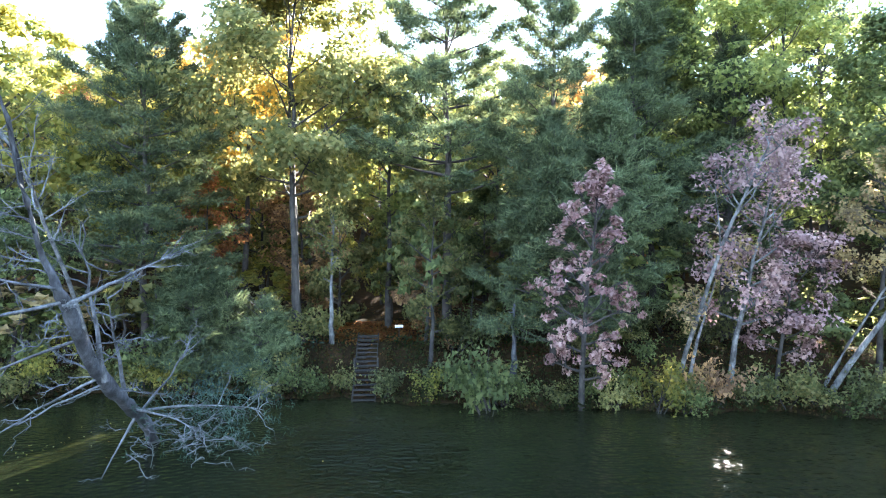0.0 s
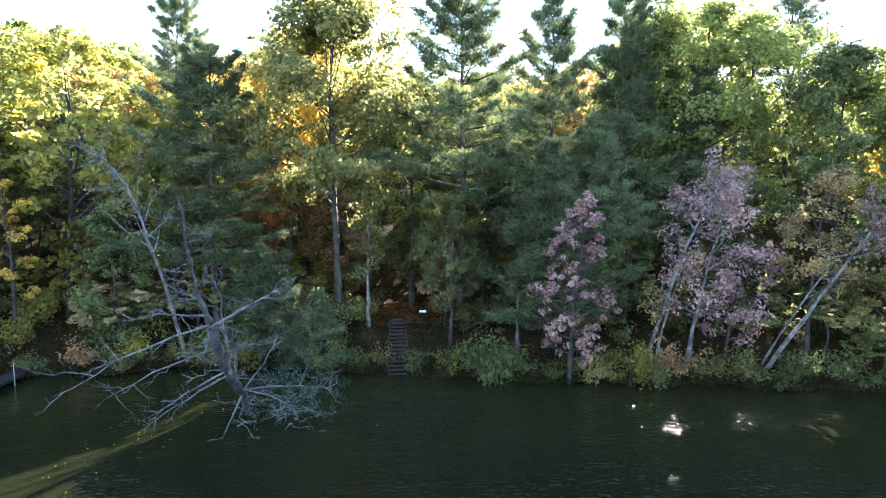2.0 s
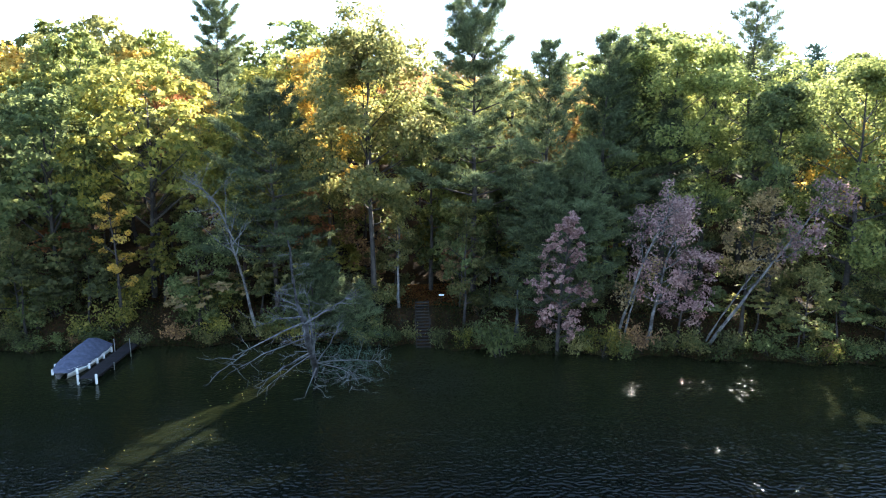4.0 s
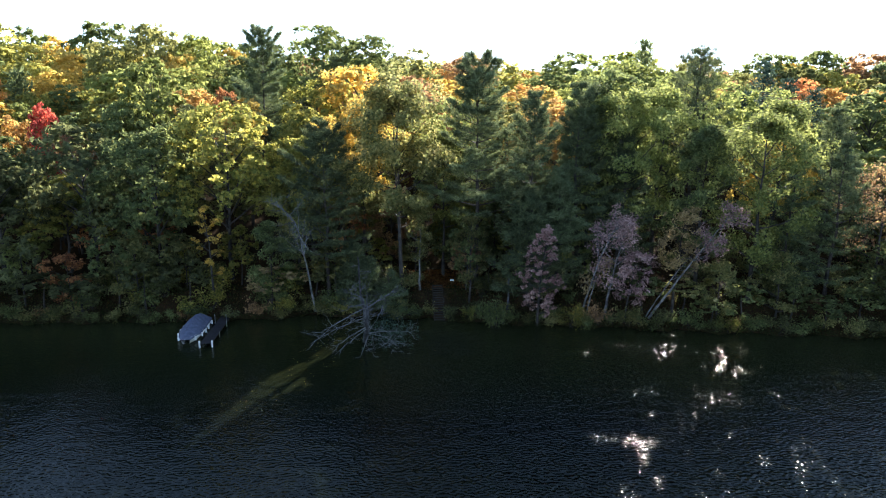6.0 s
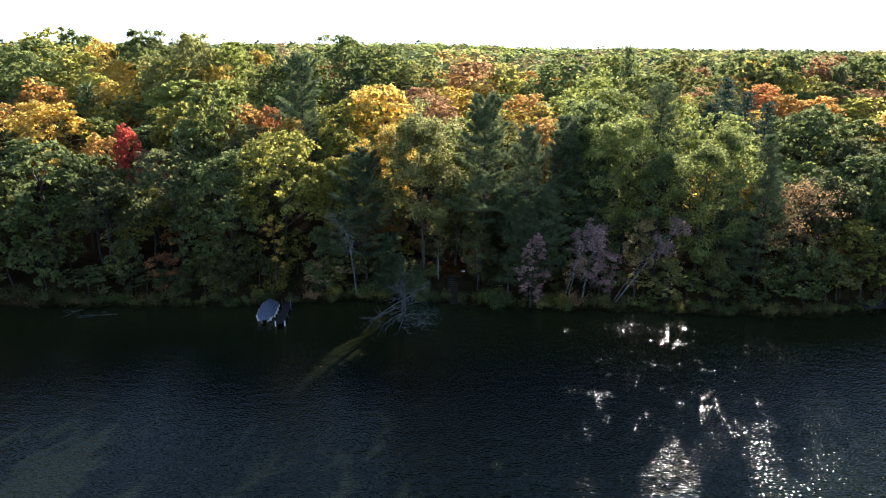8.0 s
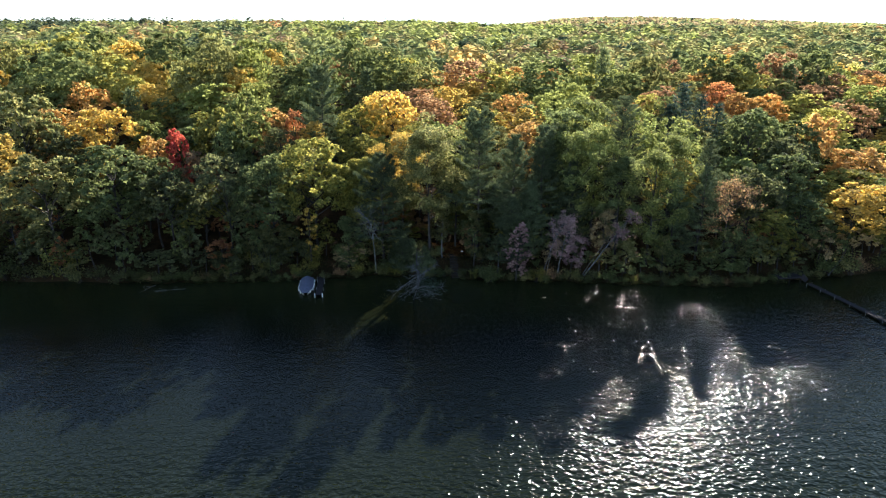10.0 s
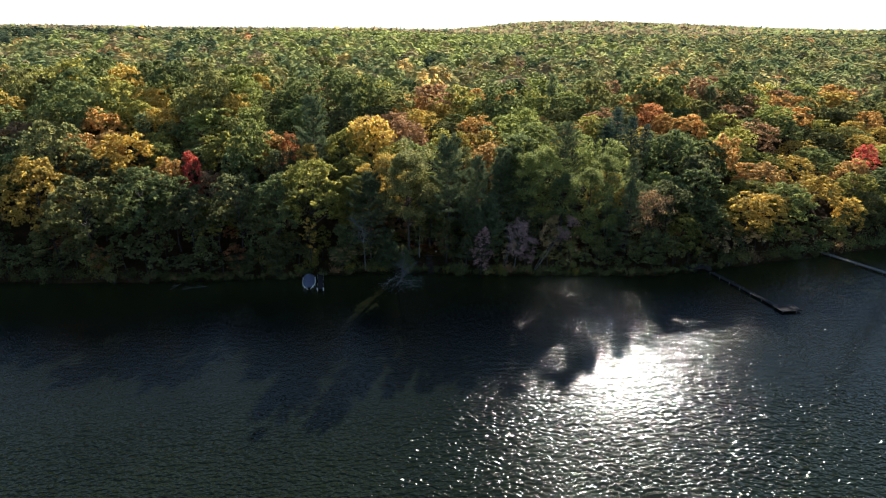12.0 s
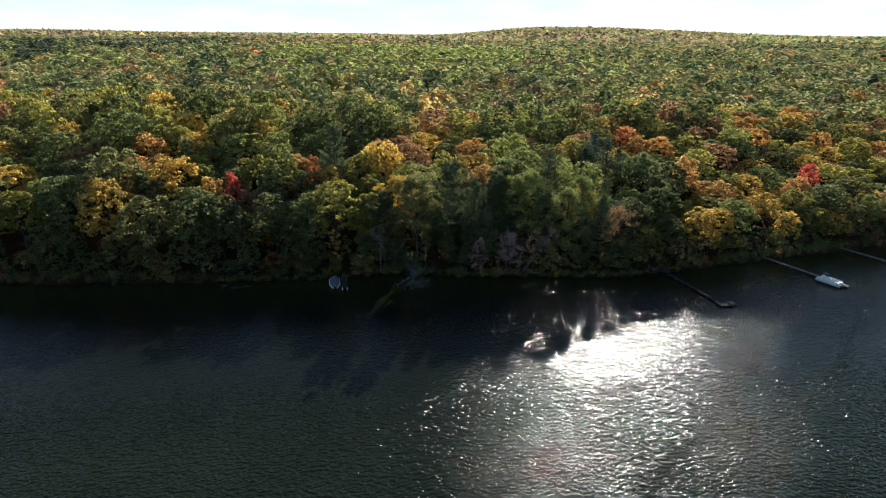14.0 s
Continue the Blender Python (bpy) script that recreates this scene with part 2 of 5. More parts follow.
    # dark mid stops paint in the trees' shade; sunlit green offshore, olive shallows
    col = ramp(nt, [(0.0, (0.0084, 0.0120, 0.0062)), (0.5, (0.0042, 0.0060, 0.0042)), (0.68, (0.0024, 0.0036, 0.0034)), (0.84, (0.0085, 0.0105, 0.0045)), (1.0, (0.015, 0.017, 0.0065))], toward_shore.outputs[0])
    cloud = ramp(nt, [(0.3, (0.8, 0.8, 0.8)), (0.7, (1.15, 1.15, 1.15))], noise_of(nt, 0.06, 3))
    p = node(nt, "ShaderNodeBsdfPrincipled", Roughness=0.075, IOR=1.333)
    p.inputs["Specular IOR Level"].default_value = 0.19
    nt.links.new(mult(nt, col, cloud), p.inputs["Base Color"])
    nt.links.new(b.outputs[0], p.inputs["Normal"])
    nt.links.new(p.outputs[0], out.inputs["Surface"])
    return mat


def plain_mat(name, a, b, rough=0.7, metal=0.0, scale=6.0, bump=0.15):
    mat, nt, out = nodes_of(name)
    tc = nt.nodes.new("ShaderNodeTexCoord")
    f = noise_of(nt, scale, 6, tc.outputs["Object"], 0.65)
    c = ramp(nt, [(0.3, a), (0.7, b)], f)
    o = nt.nodes.new("ShaderNodeObjectInfo")
    v = nt.nodes.new("ShaderNodeMapRange")
    v.inputs["To Min"].default_value, v.inputs["To Max"].default_value = 0.82, 1.15
    nt.links.new(o.outputs["Random"], v.inputs["Value"])
    p = node(nt, "ShaderNodeBsdfPrincipled", Roughness=rough, Metallic=metal)
    p.inputs["Specular IOR Level"].default_value = 0.5 if rough < 0.75 else 0.12
    nt.links.new(mult(nt, c, v.outputs[0]), p.inputs["Base Color"])
    bm_ = node(nt, "ShaderNodeBump", Strength=bump, Distance=0.02)
    nt.links.new(f, bm_.inputs["Height"])
    nt.links.new(bm_.outputs[0], p.inputs["Normal"])
    nt.links.new(p.outputs[0], out.inputs["Surface"])
    return mat


PLANK = plain_mat("weathered_planks", (0.07, 0.063, 0.058), (0.16, 0.15, 0.14), 0.85, 0, 9, 0.4)
# darker plank tone for the nearer docks and the shore deck
DARK_PLANK = plain_mat("dark_planks", (0.014, 0.013, 0.014), (0.034, 0.030, 0.032), 0.95, 0, 9, 0.4)
STEP_WOOD = plain_mat("weathered_step_timber", (0.022, 0.020, 0.018), (0.056, 0.050, 0.045), 0.85, 0, 8, 0.4)
STEEL = plain_mat("galvanised_steel", (0.30, 0.31, 0.32), (0.48, 0.49, 0.50), 0.4, 0.8)
WHITE = plain_mat("white_plastic", (0.66, 0.66, 0.65), (0.82, 0.82, 0.81), 0.5)
CANVAS = plain_mat("grey_blue_canvas", (0.06, 0.070, 0.110), (0.135, 0.150, 0.215), 0.8, 0, 3, 0.5)
ALU = plain_mat("dull_aluminium", (0.42, 0.43, 0.44), (0.60, 0.61, 0.62), 0.35, 0.9)
SEAT = plain_mat("pale_vinyl", (0.55, 0.54, 0.50), (0.72, 0.71, 0.68), 0.6)

# ---------- meshes ----------


def mesh_of(name, verts, faces, mat, smooth=False, tint=None):
    """A mesh from arrays; faces is one array (n, 3 or 4) or a list of such arrays."""
    me = bpy.data.meshes.new(name)
    if not isinstance(faces, list):
        faces = [faces]
    faces = [np.asarray(f_) for f_ in faces if len(f_)]
    verts = np.asarray(verts, dtype=np.float32)
    loops = np.concatenate([f_.ravel() for f_ in faces]).astype(np.int32)
    sizes = np.concatenate([np.full(len(f_), f_.shape[1]) for f_ in faces])
    starts = np.concatenate([[0], np.cumsum(sizes)[:-1]]).astype(np.int32)
    me.vertices.add(len(verts))
    me.vertices.foreach_set("co", verts.ravel())
    me.loops.add(len(loops))
    me.loops.foreach_set("vertex_index", loops)
    me.polygons.add(len(sizes))
    me.polygons.foreach_set("loop_start", starts)
    me.update(calc_edges=True)
    if smooth:
        me.polygons.foreach_set("use_smooth", np.ones(len(sizes), dtype=bool))
    if tint is not None:
        at = me.attributes.new("tint", "FLOAT_COLOR", "POINT")
        at.data.foreach_set("color", np.c_[tint, np.ones(len(tint))].astype(np.float32).ravel())
    me.materials.append(mat)
    return me


def child(name, me, parent, label=""):
    ob = new(name, me)
    ob.parent = parent
    if label:
        tagged(ob, label)
    return ob


def part(name, bm, mat, parent, label=""):
    """One bmesh as one mesh object under a thing or a part."""
    me = bpy.data.meshes.new(name)
    bm.to_mesh(me)
    bm.free()
    me.materials.append(mat)
    return child(name, me, parent, label)


def tubes(paths, sides):
    """Tapered tubes round (points, radii) paths: vertices and quads."""
    V, F, n0 = [], [], 0
    ang = np.arange(sides) * 2 * np.pi / sides
    for pts, rad in paths:
        pts, rad = np.asarray(pts, float), np.asarray(rad, float)
        tan = np.gradient(pts, axis=0)
        tan /= np.linalg.norm(tan, axis=1, keepdims=True) + 1e-9
        ref = np.where(np.abs(tan[:, 2:3]) > 0.9, [[1.0, 0, 0]], [[0, 0, 1.0]])
        a = np.cross(tan, ref)
        a /= np.linalg.norm(a, axis=1, keepdims=True) + 1e-9
        b = np.cross(tan, a)
        ring = pts[:, None] + rad[:, None, None] * (np.cos(ang)[None, :, None] * a[:, None] + np.sin(ang)[None, :, None] * b[:, None])
        V.append(ring.reshape(-1, 3))
        k = len(pts)
        i, j = np.meshgrid(np.arange(k - 1), np.arange(sides), indexing="ij")
        j2 = (j + 1) % sides
        F.append(n0 + np.stack([i * sides + j, i * sides + j2, (i + 1) * sides + j2, (i + 1) * sides + j], -1).reshape(-1, 4))
        n0 += k * sides
    return np.concatenate(V), np.concatenate(F)


def join(*pairs):
    V, F, n = [], [], 0
    for v, q in pairs:
        V.append(v)
        F.append(q + n)
        n += len(v)
    return np.concatenate(V), F


def unit(v):
    return v / (np.linalg.norm(v, axis=-1, keepdims=True) + 1e-9)


def leaves(centres, out, size, rng, wide=0.62, fold=0.18, wild=0.65, tri=False):
    """One folded, pointed leaf (a quad) at each centre, facing roughly out."""
    n = len(centres)
    nrm = unit(out + rng.normal(0, wild, (n, 3)))
    u = unit(np.cross(nrm, rng.normal(0, 1, (n, 3))))
    v = np.cross(nrm, u)
    s = size * rng.uniform(0.65, 1.3, (n, 1))
    if tri:
        V = np.stack([centres + u * s * 0.75, centres - u * s * 0.4 + v * s * wide * 0.7, centres - u * s * 0.4 - v * s * wide * 0.7], 1)
        return V.reshape(-1, 3), np.arange(3 * n).reshape(n, 3)
    V = np.stack([centres + u * s * 0.55, centres + v * s * wide * 0.55 + nrm * s * fold, centres - u * s * 0.5, centres - v * s * wide * 0.55 + nrm * s * fold], 1)
    return V.reshape(-1, 3), np.arange(4 * n).reshape(n, 4)


def bent(p, way, length, rise, rng, k=5, wob=0.05):
    """A branch from p: it sets out along way and bends up (rise) with a little wobble."""
    s = np.linspace(0, 1, k)[:, None]
    w = np.asarray(way, float)
    pts = p + w * length * s + np.array([0, 0, 1.0]) * rise * length * s ** 2
    pts[1:] += rng.normal(0, wob * length / 3, (k - 1, 3)) * s[1:]
    return pts


CHINK = np.random.default_rng(91).uniform(0, 1, (64, 64))


def soft_noise(u, v):
    """Smooth random values between 0 and 1 over a plane."""
    i, j = np.floor(u).astype(int), np.floor(v).astype(int)
    a, b = u - i, v - j
    a, b = a * a * (3 - 2 * a), b * b * (3 - 2 * b)
    c = [[CHINK[(i + p) % 64, (j + q) % 64] for q in (0, 1)] for p in (0, 1)]
    return (c[0][0] * (1 - a) + c[1][0] * a) * (1 - b) + (c[0][1] * (1 - a) + c[1][1] * a) * b


def sunny_gap(pts):
    """Which points stay clear of a narrow opening between the crowns through which the sun reaches a strip of the lake."""
    x, y = pts[:, 0] + 14.0, pts[:, 1] - 26.0
    sa, ca = math.sin(radians(SUN_AZ)), math.cos(radians(SUN_AZ))
    across, along = x * ca - y * sa, x * sa + y * ca
    lit = pts[:, 2] / math.tan(radians(SUN_EL)) - along
    half = np.interp(lit, [-1, 1, 5, 7, 9, 13, 17, 23], [0.7, 1.7, 1.9, 1.5, 1.8, 1.6, 1.0, 0.3])
    half = half * (0.25 + 1.35 * soft_noise(lit * 0.45 + 3, along * 0.05)) * (1 + 0.35 * np.sin(lit * 2.3 + pts[:, 2]) * np.sin(along * 0.9))
    clear = (np.abs(across - 0.1) > half * 1.12) | (lit < -1) | (lit > 23)
    # smaller chinks all over the canopy, more of them where the sun glitters between the trees
    thin = ease((across - 19) / 6) * ease((56 - across) / 6) * ease((lit + 20) / 5)
    chink = 0.24 * soft_noise(across * 0.25, lit * 0.14) + 0.34 * soft_noise(across * 0.9 + 9, lit * 0.5) + 0.42 * soft_noise(across * 2.3, lit * 1.2 + 5)
    whole = np.where((across < 17) & (lit > -3), 1.0, 0.0)
    low = ease((-3 - lit) / 4)
    return clear & (chink < 0.72 - 0.035 * thin - 0.07 * low - 0.03 * low * thin + whole)


def broadleaf(seed, H, W, base=0.3, lean=(0, 0), limbs=14, twigs=4, per=60, leaf=0.22, clump=0.11, top=0.5, forks=1, bare=0.0, spot=None):
    """Branch and leaf arrays of a broadleaf tree H high and W wide, its crown from base * H up, widest at top of the crown."""
    rng = np.random.default_rng(seed)
    per = int(per * 1.6)
    r0 = 0.012 * H + 0.03
    paths, fine, tips = [], [], []
    for fk in range(forks):
        k = 9
        s = np.linspace(0, 1, k)
        off = rng.normal(0, 0.10 * W, 2) * (fk > 0) + np.array(lean)
        trunk = np.c_[off[0] * s ** 1.2, off[1] * s ** 1.2, s * H * (0.93 - 0.08 * fk)]
        trunk[1:, :2] += np.cumsum(rng.normal(0, 0.009 * H, (k - 1, 2)), 0) * 0.6
        if fk:
            trunk[0, :2] += rng.normal(0, 0.25, 2)
        paths.append((trunk, r0 * (1 - 0.88 * s ** 0.8) * (0.8 if fk else 1)))
        count = max(4, limbs // forks)
        for i in range(count):
            c = (i + rng.uniform(0.1, 0.9)) / count
            h = base + (0.98 - base) * c
            p = np.array([np.interp(h, s, trunk[:, a]) for a in range(3)])
            az = i * 2.4 + rng.uniform(-0.5, 0.5)
            prof = math.sin(math.pi * min(1, max(0.0, (c * 0.86 + 0.12)) ** (math.log(0.5) / math.log(max(0.2, min(0.85, top)))))) ** 0.7
            L = max(0.12 * W, W * 0.5 * prof * rng.uniform(0.7, 1.15))
            el = 0.15 + 0.9 * c + rng.uniform(-0.15, 0.15)
            way = np.array([math.cos(az) * math.cos(el), math.sin(az) * math.cos(el), math.sin(el) * 0.8])
            limb = bent(p, way, L, rng.uniform(0.05, 0.3), rng)
            rl = r0 * (1 - h) * 0.45 + 0.02
            paths.append((limb, np.linspace(rl, 0.012, 5)))
            tips.append(limb[-1])
            for j in range(twigs):
                q = rng.uniform(0.35, 0.95)
                pp = np.array([np.interp(q, np.linspace(0, 1, 5), limb[:, a]) for a in range(3)])
                w2 = unit(way + rng.normal(0, 0.75, 3))
                tw = bent(pp, w2, L * rng.uniform(0.25, 0.5), 0.15, rng, 4)
                fine.append((tw, np.linspace(rl * 0.4 + 0.006, 0.006, 4)))
                tips.append(tw[-1])
        tips.append(trunk[-1] + [0, 0, 0.02 * H])
    tips = np.array(tips)
    keep = rng.uniform(0, 1, len(tips)) >= bare
    tips = tips[keep]
    mid = np.array([lean[0] * 0.6, lean[1] * 0.6, H * (base + 1) * 0.45])
    rc = clump * W * rng.uniform(0.7, 1.4, len(tips))
    c = np.repeat(tips, per, 0)
    d = unit(rng.normal(0, 1, c.shape))
    rad = rng.uniform(0.1, 1, (len(c), 1)) ** 0.5
    pts = c + d * rad * np.repeat(rc, per)[:, None] * [1, 1, 0.65]
    pts[:, 2] -= 0.0
    out = unit(unit(pts - mid) * 0.5 + d * 0.45 + [0, 0, 0.35])
    pts[:, 2] = np.maximum(pts[:, 2], 0.15)
    if spot:
        ok = sunny_gap(pts + np.array([*spot, float(ground_z(*spot))]))
        pts, out = pts[ok], out[ok]
    return join(tubes(paths, 6), tubes(fine, 3)), leaves(pts, out, leaf * 0.81, rng, 0.75, 0.1, 0.48, True)


def lobed(seed, H, W, base=0.2, lobes=11, per=130, leaf=0.68, spot=None, limbs=True, full=1.0):
    """A closed wood-grown crown: rounded lobes of leaves over a trunk and its limbs."""
    rng = np.random.default_rng(seed)
    cz, hz = H * (1 + base) / 2, H * (1 - base) / 2
    paths = []
    s = np.linspace(0, 1, 7)
    trunk = np.c_[np.cumsum(rng.normal(0, 0.008 * H, (7, 2)), 0) * (s > 0)[:, None], s * H * 0.85]
    paths.append((trunk, (0.012 * H + 0.03) * (1 - 0.85 * s)))
    pts, out = [], []
    mean = np.array([0, 0, cz])
    oval = rng.uniform(0.85, 1.15)
    for i in range(lobes):
        u = 1 - 1.5 * ((i + 0.5) / lobes) ** 1.1
        a = i * 2.4 + rng.uniform(-0.4, 0.4)
        flat = math.sqrt(max(0, 1 - u * u))
        d = np.array([math.cos(a) * flat, math.sin(a) * flat, u])
        grow = rng.uniform(0.64, 0.86)
        c = mean + d * [W * 0.5 * grow * oval, W * 0.5 * grow / oval, hz * grow]
        r = W * rng.uniform(0.13, 0.215) * full
        tufts = 11
        e = unit(rng.normal(0, 1, (tufts, 3)) + d * 0.8 + [0, 0, 0.45])
        e = np.repeat(e, per // tufts, 0)
        far = np.repeat(rng.uniform(0.66, 1.05, tufts), per // tufts)[:, None]
        q = unit(rng.normal(0, 1, e.shape) + e * 0.6 + [0, 0, 0.3])
        pts.append(c + (e * far + q * rng.uniform(0.10, 0.42, (len(q), 1)) * [1, 1, 0.7]) * r * [1, 1, 0.85])
        out.append(unit(d * 0.65 + e * 0.5 + q * 0.15))
        k = np.array([np.interp(max(0.15, (c[2] - 0.3 * W) / (H * 0.85)), s, trunk[:, j]) for j in range(3)])
        if i % 2 == 0:
            paths.append((bent(k, unit(c - k), float(np.linalg.norm(c - k)), 0.05, rng), np.linspace(0.006 * H, 0.015, 5)))
    pts, out = np.concatenate(pts), np.concatenate(out)
    high = np.percentile(pts[:, 2], 99.8)
    pts[:, 2] = np.where(pts[:, 2] > cz, cz + (pts[:, 2] - cz) * (H - cz) / (high - cz), np.maximum(pts[:, 2], 0.2))
    if spot:
        ok = sunny_gap(pts + np.array([*spot, float(ground_z(*spot))]))
        pts, out = pts[ok], out[ok]
    return join(tubes(paths if limbs else paths[:1], 5)), leaves(pts, unit(out + [0, 0, 0.3]), leaf, rng, 0.85, 0.15, 0.6, True)


def pine(seed, H, W, base=0.2, step=1.1, around=5, tufts=34, blades=12, long=0.44, wide=0.066, taper=0.62, lean=(0, 0), ragged=0.25, spot=None):
    """Trunk, whorled branches and needle tufts of a white pine."""
    rng = np.random.default_rng(seed)
    s = np.linspace(0, 1, 8)
    trunk = np.c_[lean[0] * s, lean[1] * s, s * H]
    trunk[1:-1, :2] += rng.normal(0, 0.006 * H, (6, 2))
    r0 = 0.011 * H + 0.03
    paths, fine, centres, ways = [(trunk, r0 * (1 - 0.93 * s))], [], [], []
    z = base * H
    while z < H * 0.985:
        c = max(0.0, (z / H - base) / (1 - base))
        full = W * 0.5 * (1 - c) ** taper * rng.uniform(0.75, 1.15) + 0.25
        turn = rng.uniform(0, 6.28)
        n = around if c < 0.85 else max(3, around - 1)
        for i in range(n):
            if rng.uniform() < ragged * (1 - c) and c < 0.9:
                continue
            az = turn + i * 6.283 / n + rng.uniform(-0.3, 0.3)
            L = full * rng.uniform(0.5, 1.25)
            el = 0.02 + 0.75 * c ** 1.5 + rng.uniform(-0.12, 0.18)
            way = np.array([math.cos(az) * math.cos(el), math.sin(az) * math.cos(el), math.sin(el)])
            p = np.array([np.interp(z / H, s, trunk[:, a]) for a in range(3)])
            br = bent(p, way, L, 0.2, rng, 5, 0.05)
            fine.append((br, np.linspace(0.012 + 0.012 * L, 0.008, 5)))
            m = max(3, int(tufts * min(1.0, 0.12 + 0.95 * L / (W * 0.5))))
            q = 1 - rng.uniform(0, 0.62, m) ** 1.15
            q[0] = 1
            cc = np.stack([np.interp(q, np.linspace(0, 1, 5), br[:, a]) for a in range(3)], 1)
            side = np.cross(way, [0, 0, 1.0])
            spread = (1.15 - q)[:, None] * rng.normal(0, 0.55, (m, 1)) * L * 0.8
            cc += side * spread + np.array([0, 0, 1.0]) * rng.normal(0.04, 0.06, (m, 1))
            centres.append(cc)
            ways.append(unit(way + side * np.sign(spread) * 0.6 + [0, 0, 0.35]))
        z += step * (1 - 0.25 * c) * rng.uniform(0.75, 1.25)
    c, w = np.concatenate(centres), np.concatenate(ways)
    if spot:
        ok = sunny_gap(c + np.array([*spot, float(ground_z(*spot))]))
        c, w = c[ok], w[ok]
    c, w = np.repeat(c, blades, 0), np.repeat(w, blades, 0)
    d = unit(w * 0.55 + rng.normal(0, 0.55, c.shape))
    v = unit(np.cross(d, rng.normal(0, 1, c.shape)))
    ln = long * rng.uniform(0.6, 1.25, (len(c), 1))
    c = c + rng.normal(0, 1, c.shape) * [0.13, 0.13, 0.07] * long / 0.34
    V = np.stack([c - v * wide * 0.5 - d * ln * 0.2, c + v * wide * 0.5 - d * ln * 0.2, c + d * ln], 1).reshape(-1, 3)
    return join(tubes(paths, 8), tubes(fine, 4)), (V, np.arange(len(V)).reshape(-1, 3))


def plant(name, wood, crown, bark, leafy, m, label, category="tree", group=""):
    root = new(name)
    root.matrix_world = m
    tagged(root, label, category, group)
    child("trunk", mesh_of("trunk", wood[0], wood[1], bark, True), root)
    if crown is not None:
        child("crown", mesh_of("crown", crown[0], crown[1], leafy), root)
    return root


# ---------- ground and water ----------
SHORE_X = [-400, -107, -80, -55, -35, -25, -18.7, -6, 6.7, 16, 27, 45, 53, 62, 80, 97, 125, 200, 400]
SHORE_Y = [70, 33, 31.5, 30, 30.5, 31.5, 33, 31.8, 29.8, 29, 27.6, 26, 27.5, 29.5, 33.5, 37.5, 43, 60, 130]


def ease(a):
    a = np.clip(a, 0, 1)
    return a * a * (3 - 2 * a)


def shore(x):
    return np.interp(x, SHORE_X, SHORE_Y) + 0.45 * np.sin(np.asarray(x) * 0.9) + 0.3 * np.sin(np.asarray(x) * 2.3 + 1)


def ground_z(x, y):
    x, y = np.asarray(x, float), np.asarray(y, float)
    d = y - shore(x)
    bank = 0.15 * ease(d / 0.5) + 2.2 * ease(d / 4.5) + 1.2 * ease((d - 5) / 25)
    hill = (12 - 3.5 * ease((x + 15) / 75)) * ease((d - 10) / 60)
    far = 15 * ease((d - 50) / 450) + 12 * np.clip(d, 0, 5000) / 4000
    r, az = np.hypot(x, y + 100), np.degrees(np.arctan2(x, y + 100))
    ridge = 52 * ease((az - 3.5) / 11) * (1 - 0.75 * ease((az - 17) / 20)) * ease((r - 1800) / 2000) + 9 * np.exp(-((az + 27) / 6.0) ** 2) * ease((r - 1800) / 2000)
    rough = 0.12 * np.sin(x * 1.7 + y * 0.6) * np.sin(y * 1.3) * ease(d / 3)
    return np.where(d < 0, np.maximum(d * 0.3, -5), bank + hill + far + ridge + rough)


def ground_sheet():
    xs = np.unique(np.concatenate([np.linspace(-4800, -400, 23), np.linspace(-400, -60, 69), np.linspace(-60, 70, 101), np.linspace(70, 400, 50), np.linspace(400, 4800, 23)]))
    ys = np.unique(np.concatenate([np.linspace(-1500, 0, 6), np.linspace(0, 24, 9), np.linspace(24, 60, 48), np.linspace(60, 160, 26), np.linspace(160, 900, 26), np.linspace(900, 4700, 30)]))
    X, Y = np.meshgrid(xs, ys)
    V = np.stack([X, Y, ground_z(X, Y)], -1).reshape(-1, 3)
    n = len(xs)
    i, j = np.meshgrid(np.arange(len(ys) - 1), np.arange(n - 1), indexing="ij")
    a = i * n + j
    F = np.stack([a, a + 1, a + n + 1, a + n], -1).reshape(-1, 4)
    return new("ground", mesh_of("ground", V, F, ground_mat(), True))


tagged(ground_sheet(), "brown leaf-littered forest floor rising from the lake", "ground", kind="structure")
wv = np.array([[-4800, -1500, 0], [4800, -1500, 0], [4800, 160, 0], [-4800, 160, 0]], float)
tagged(new("water", mesh_of("water", wv, np.array([[0, 1, 2, 3]]), water_mat())), "dark rippled lake water glittering in low sun", "water", kind="structure")


def at(x, y, turn=0.0, size=1.0, sink=0.1):
    return Matrix.LocRotScale((x, y, float(ground_z(x, y)) - sink), Euler((0, 0, turn)), (size, size, size))

# ---------- trees of the shore ----------
LABEL = {
    "green": "broadleaf tree with full green leaves", "darkgreen": "large oak with dense dark green leaves", "lime": "broadleaf tree with bright light green leaves",
    "olive": "broadleaf tree with dull olive autumn leaves", "yellow": "broadleaf tree turning yellow-green in autumn", "gold": "broadleaf tree with golden autumn leaves",
    "orange": "maple tree with orange autumn leaves", "russet": "maple tree with russet red-orange leaves", "red": "small maple tree with bright red leaves",
    "brown": "half-bare tree with brown autumn leaves", "mauve": "slender tree with dusty pink autumn leaves", "rose": "narrow young maple with rose-red leaves",
    "tan": "shoreline tree with pale tan leaves", "pine": "tall white pine with feathery green needles", "spruce": "narrow dark green spruce",
}


def hero(seed, x, y, H, W, tone, bark=None, label="", **kw):
    wood, crown = broadleaf(seed, H, W, spot=(x, y), **kw)
    return plant("broadleaf_tree", wood, crown, bark or BARK, LEAF[tone], at(x, y), label or LABEL[tone] + " near the lake shore")


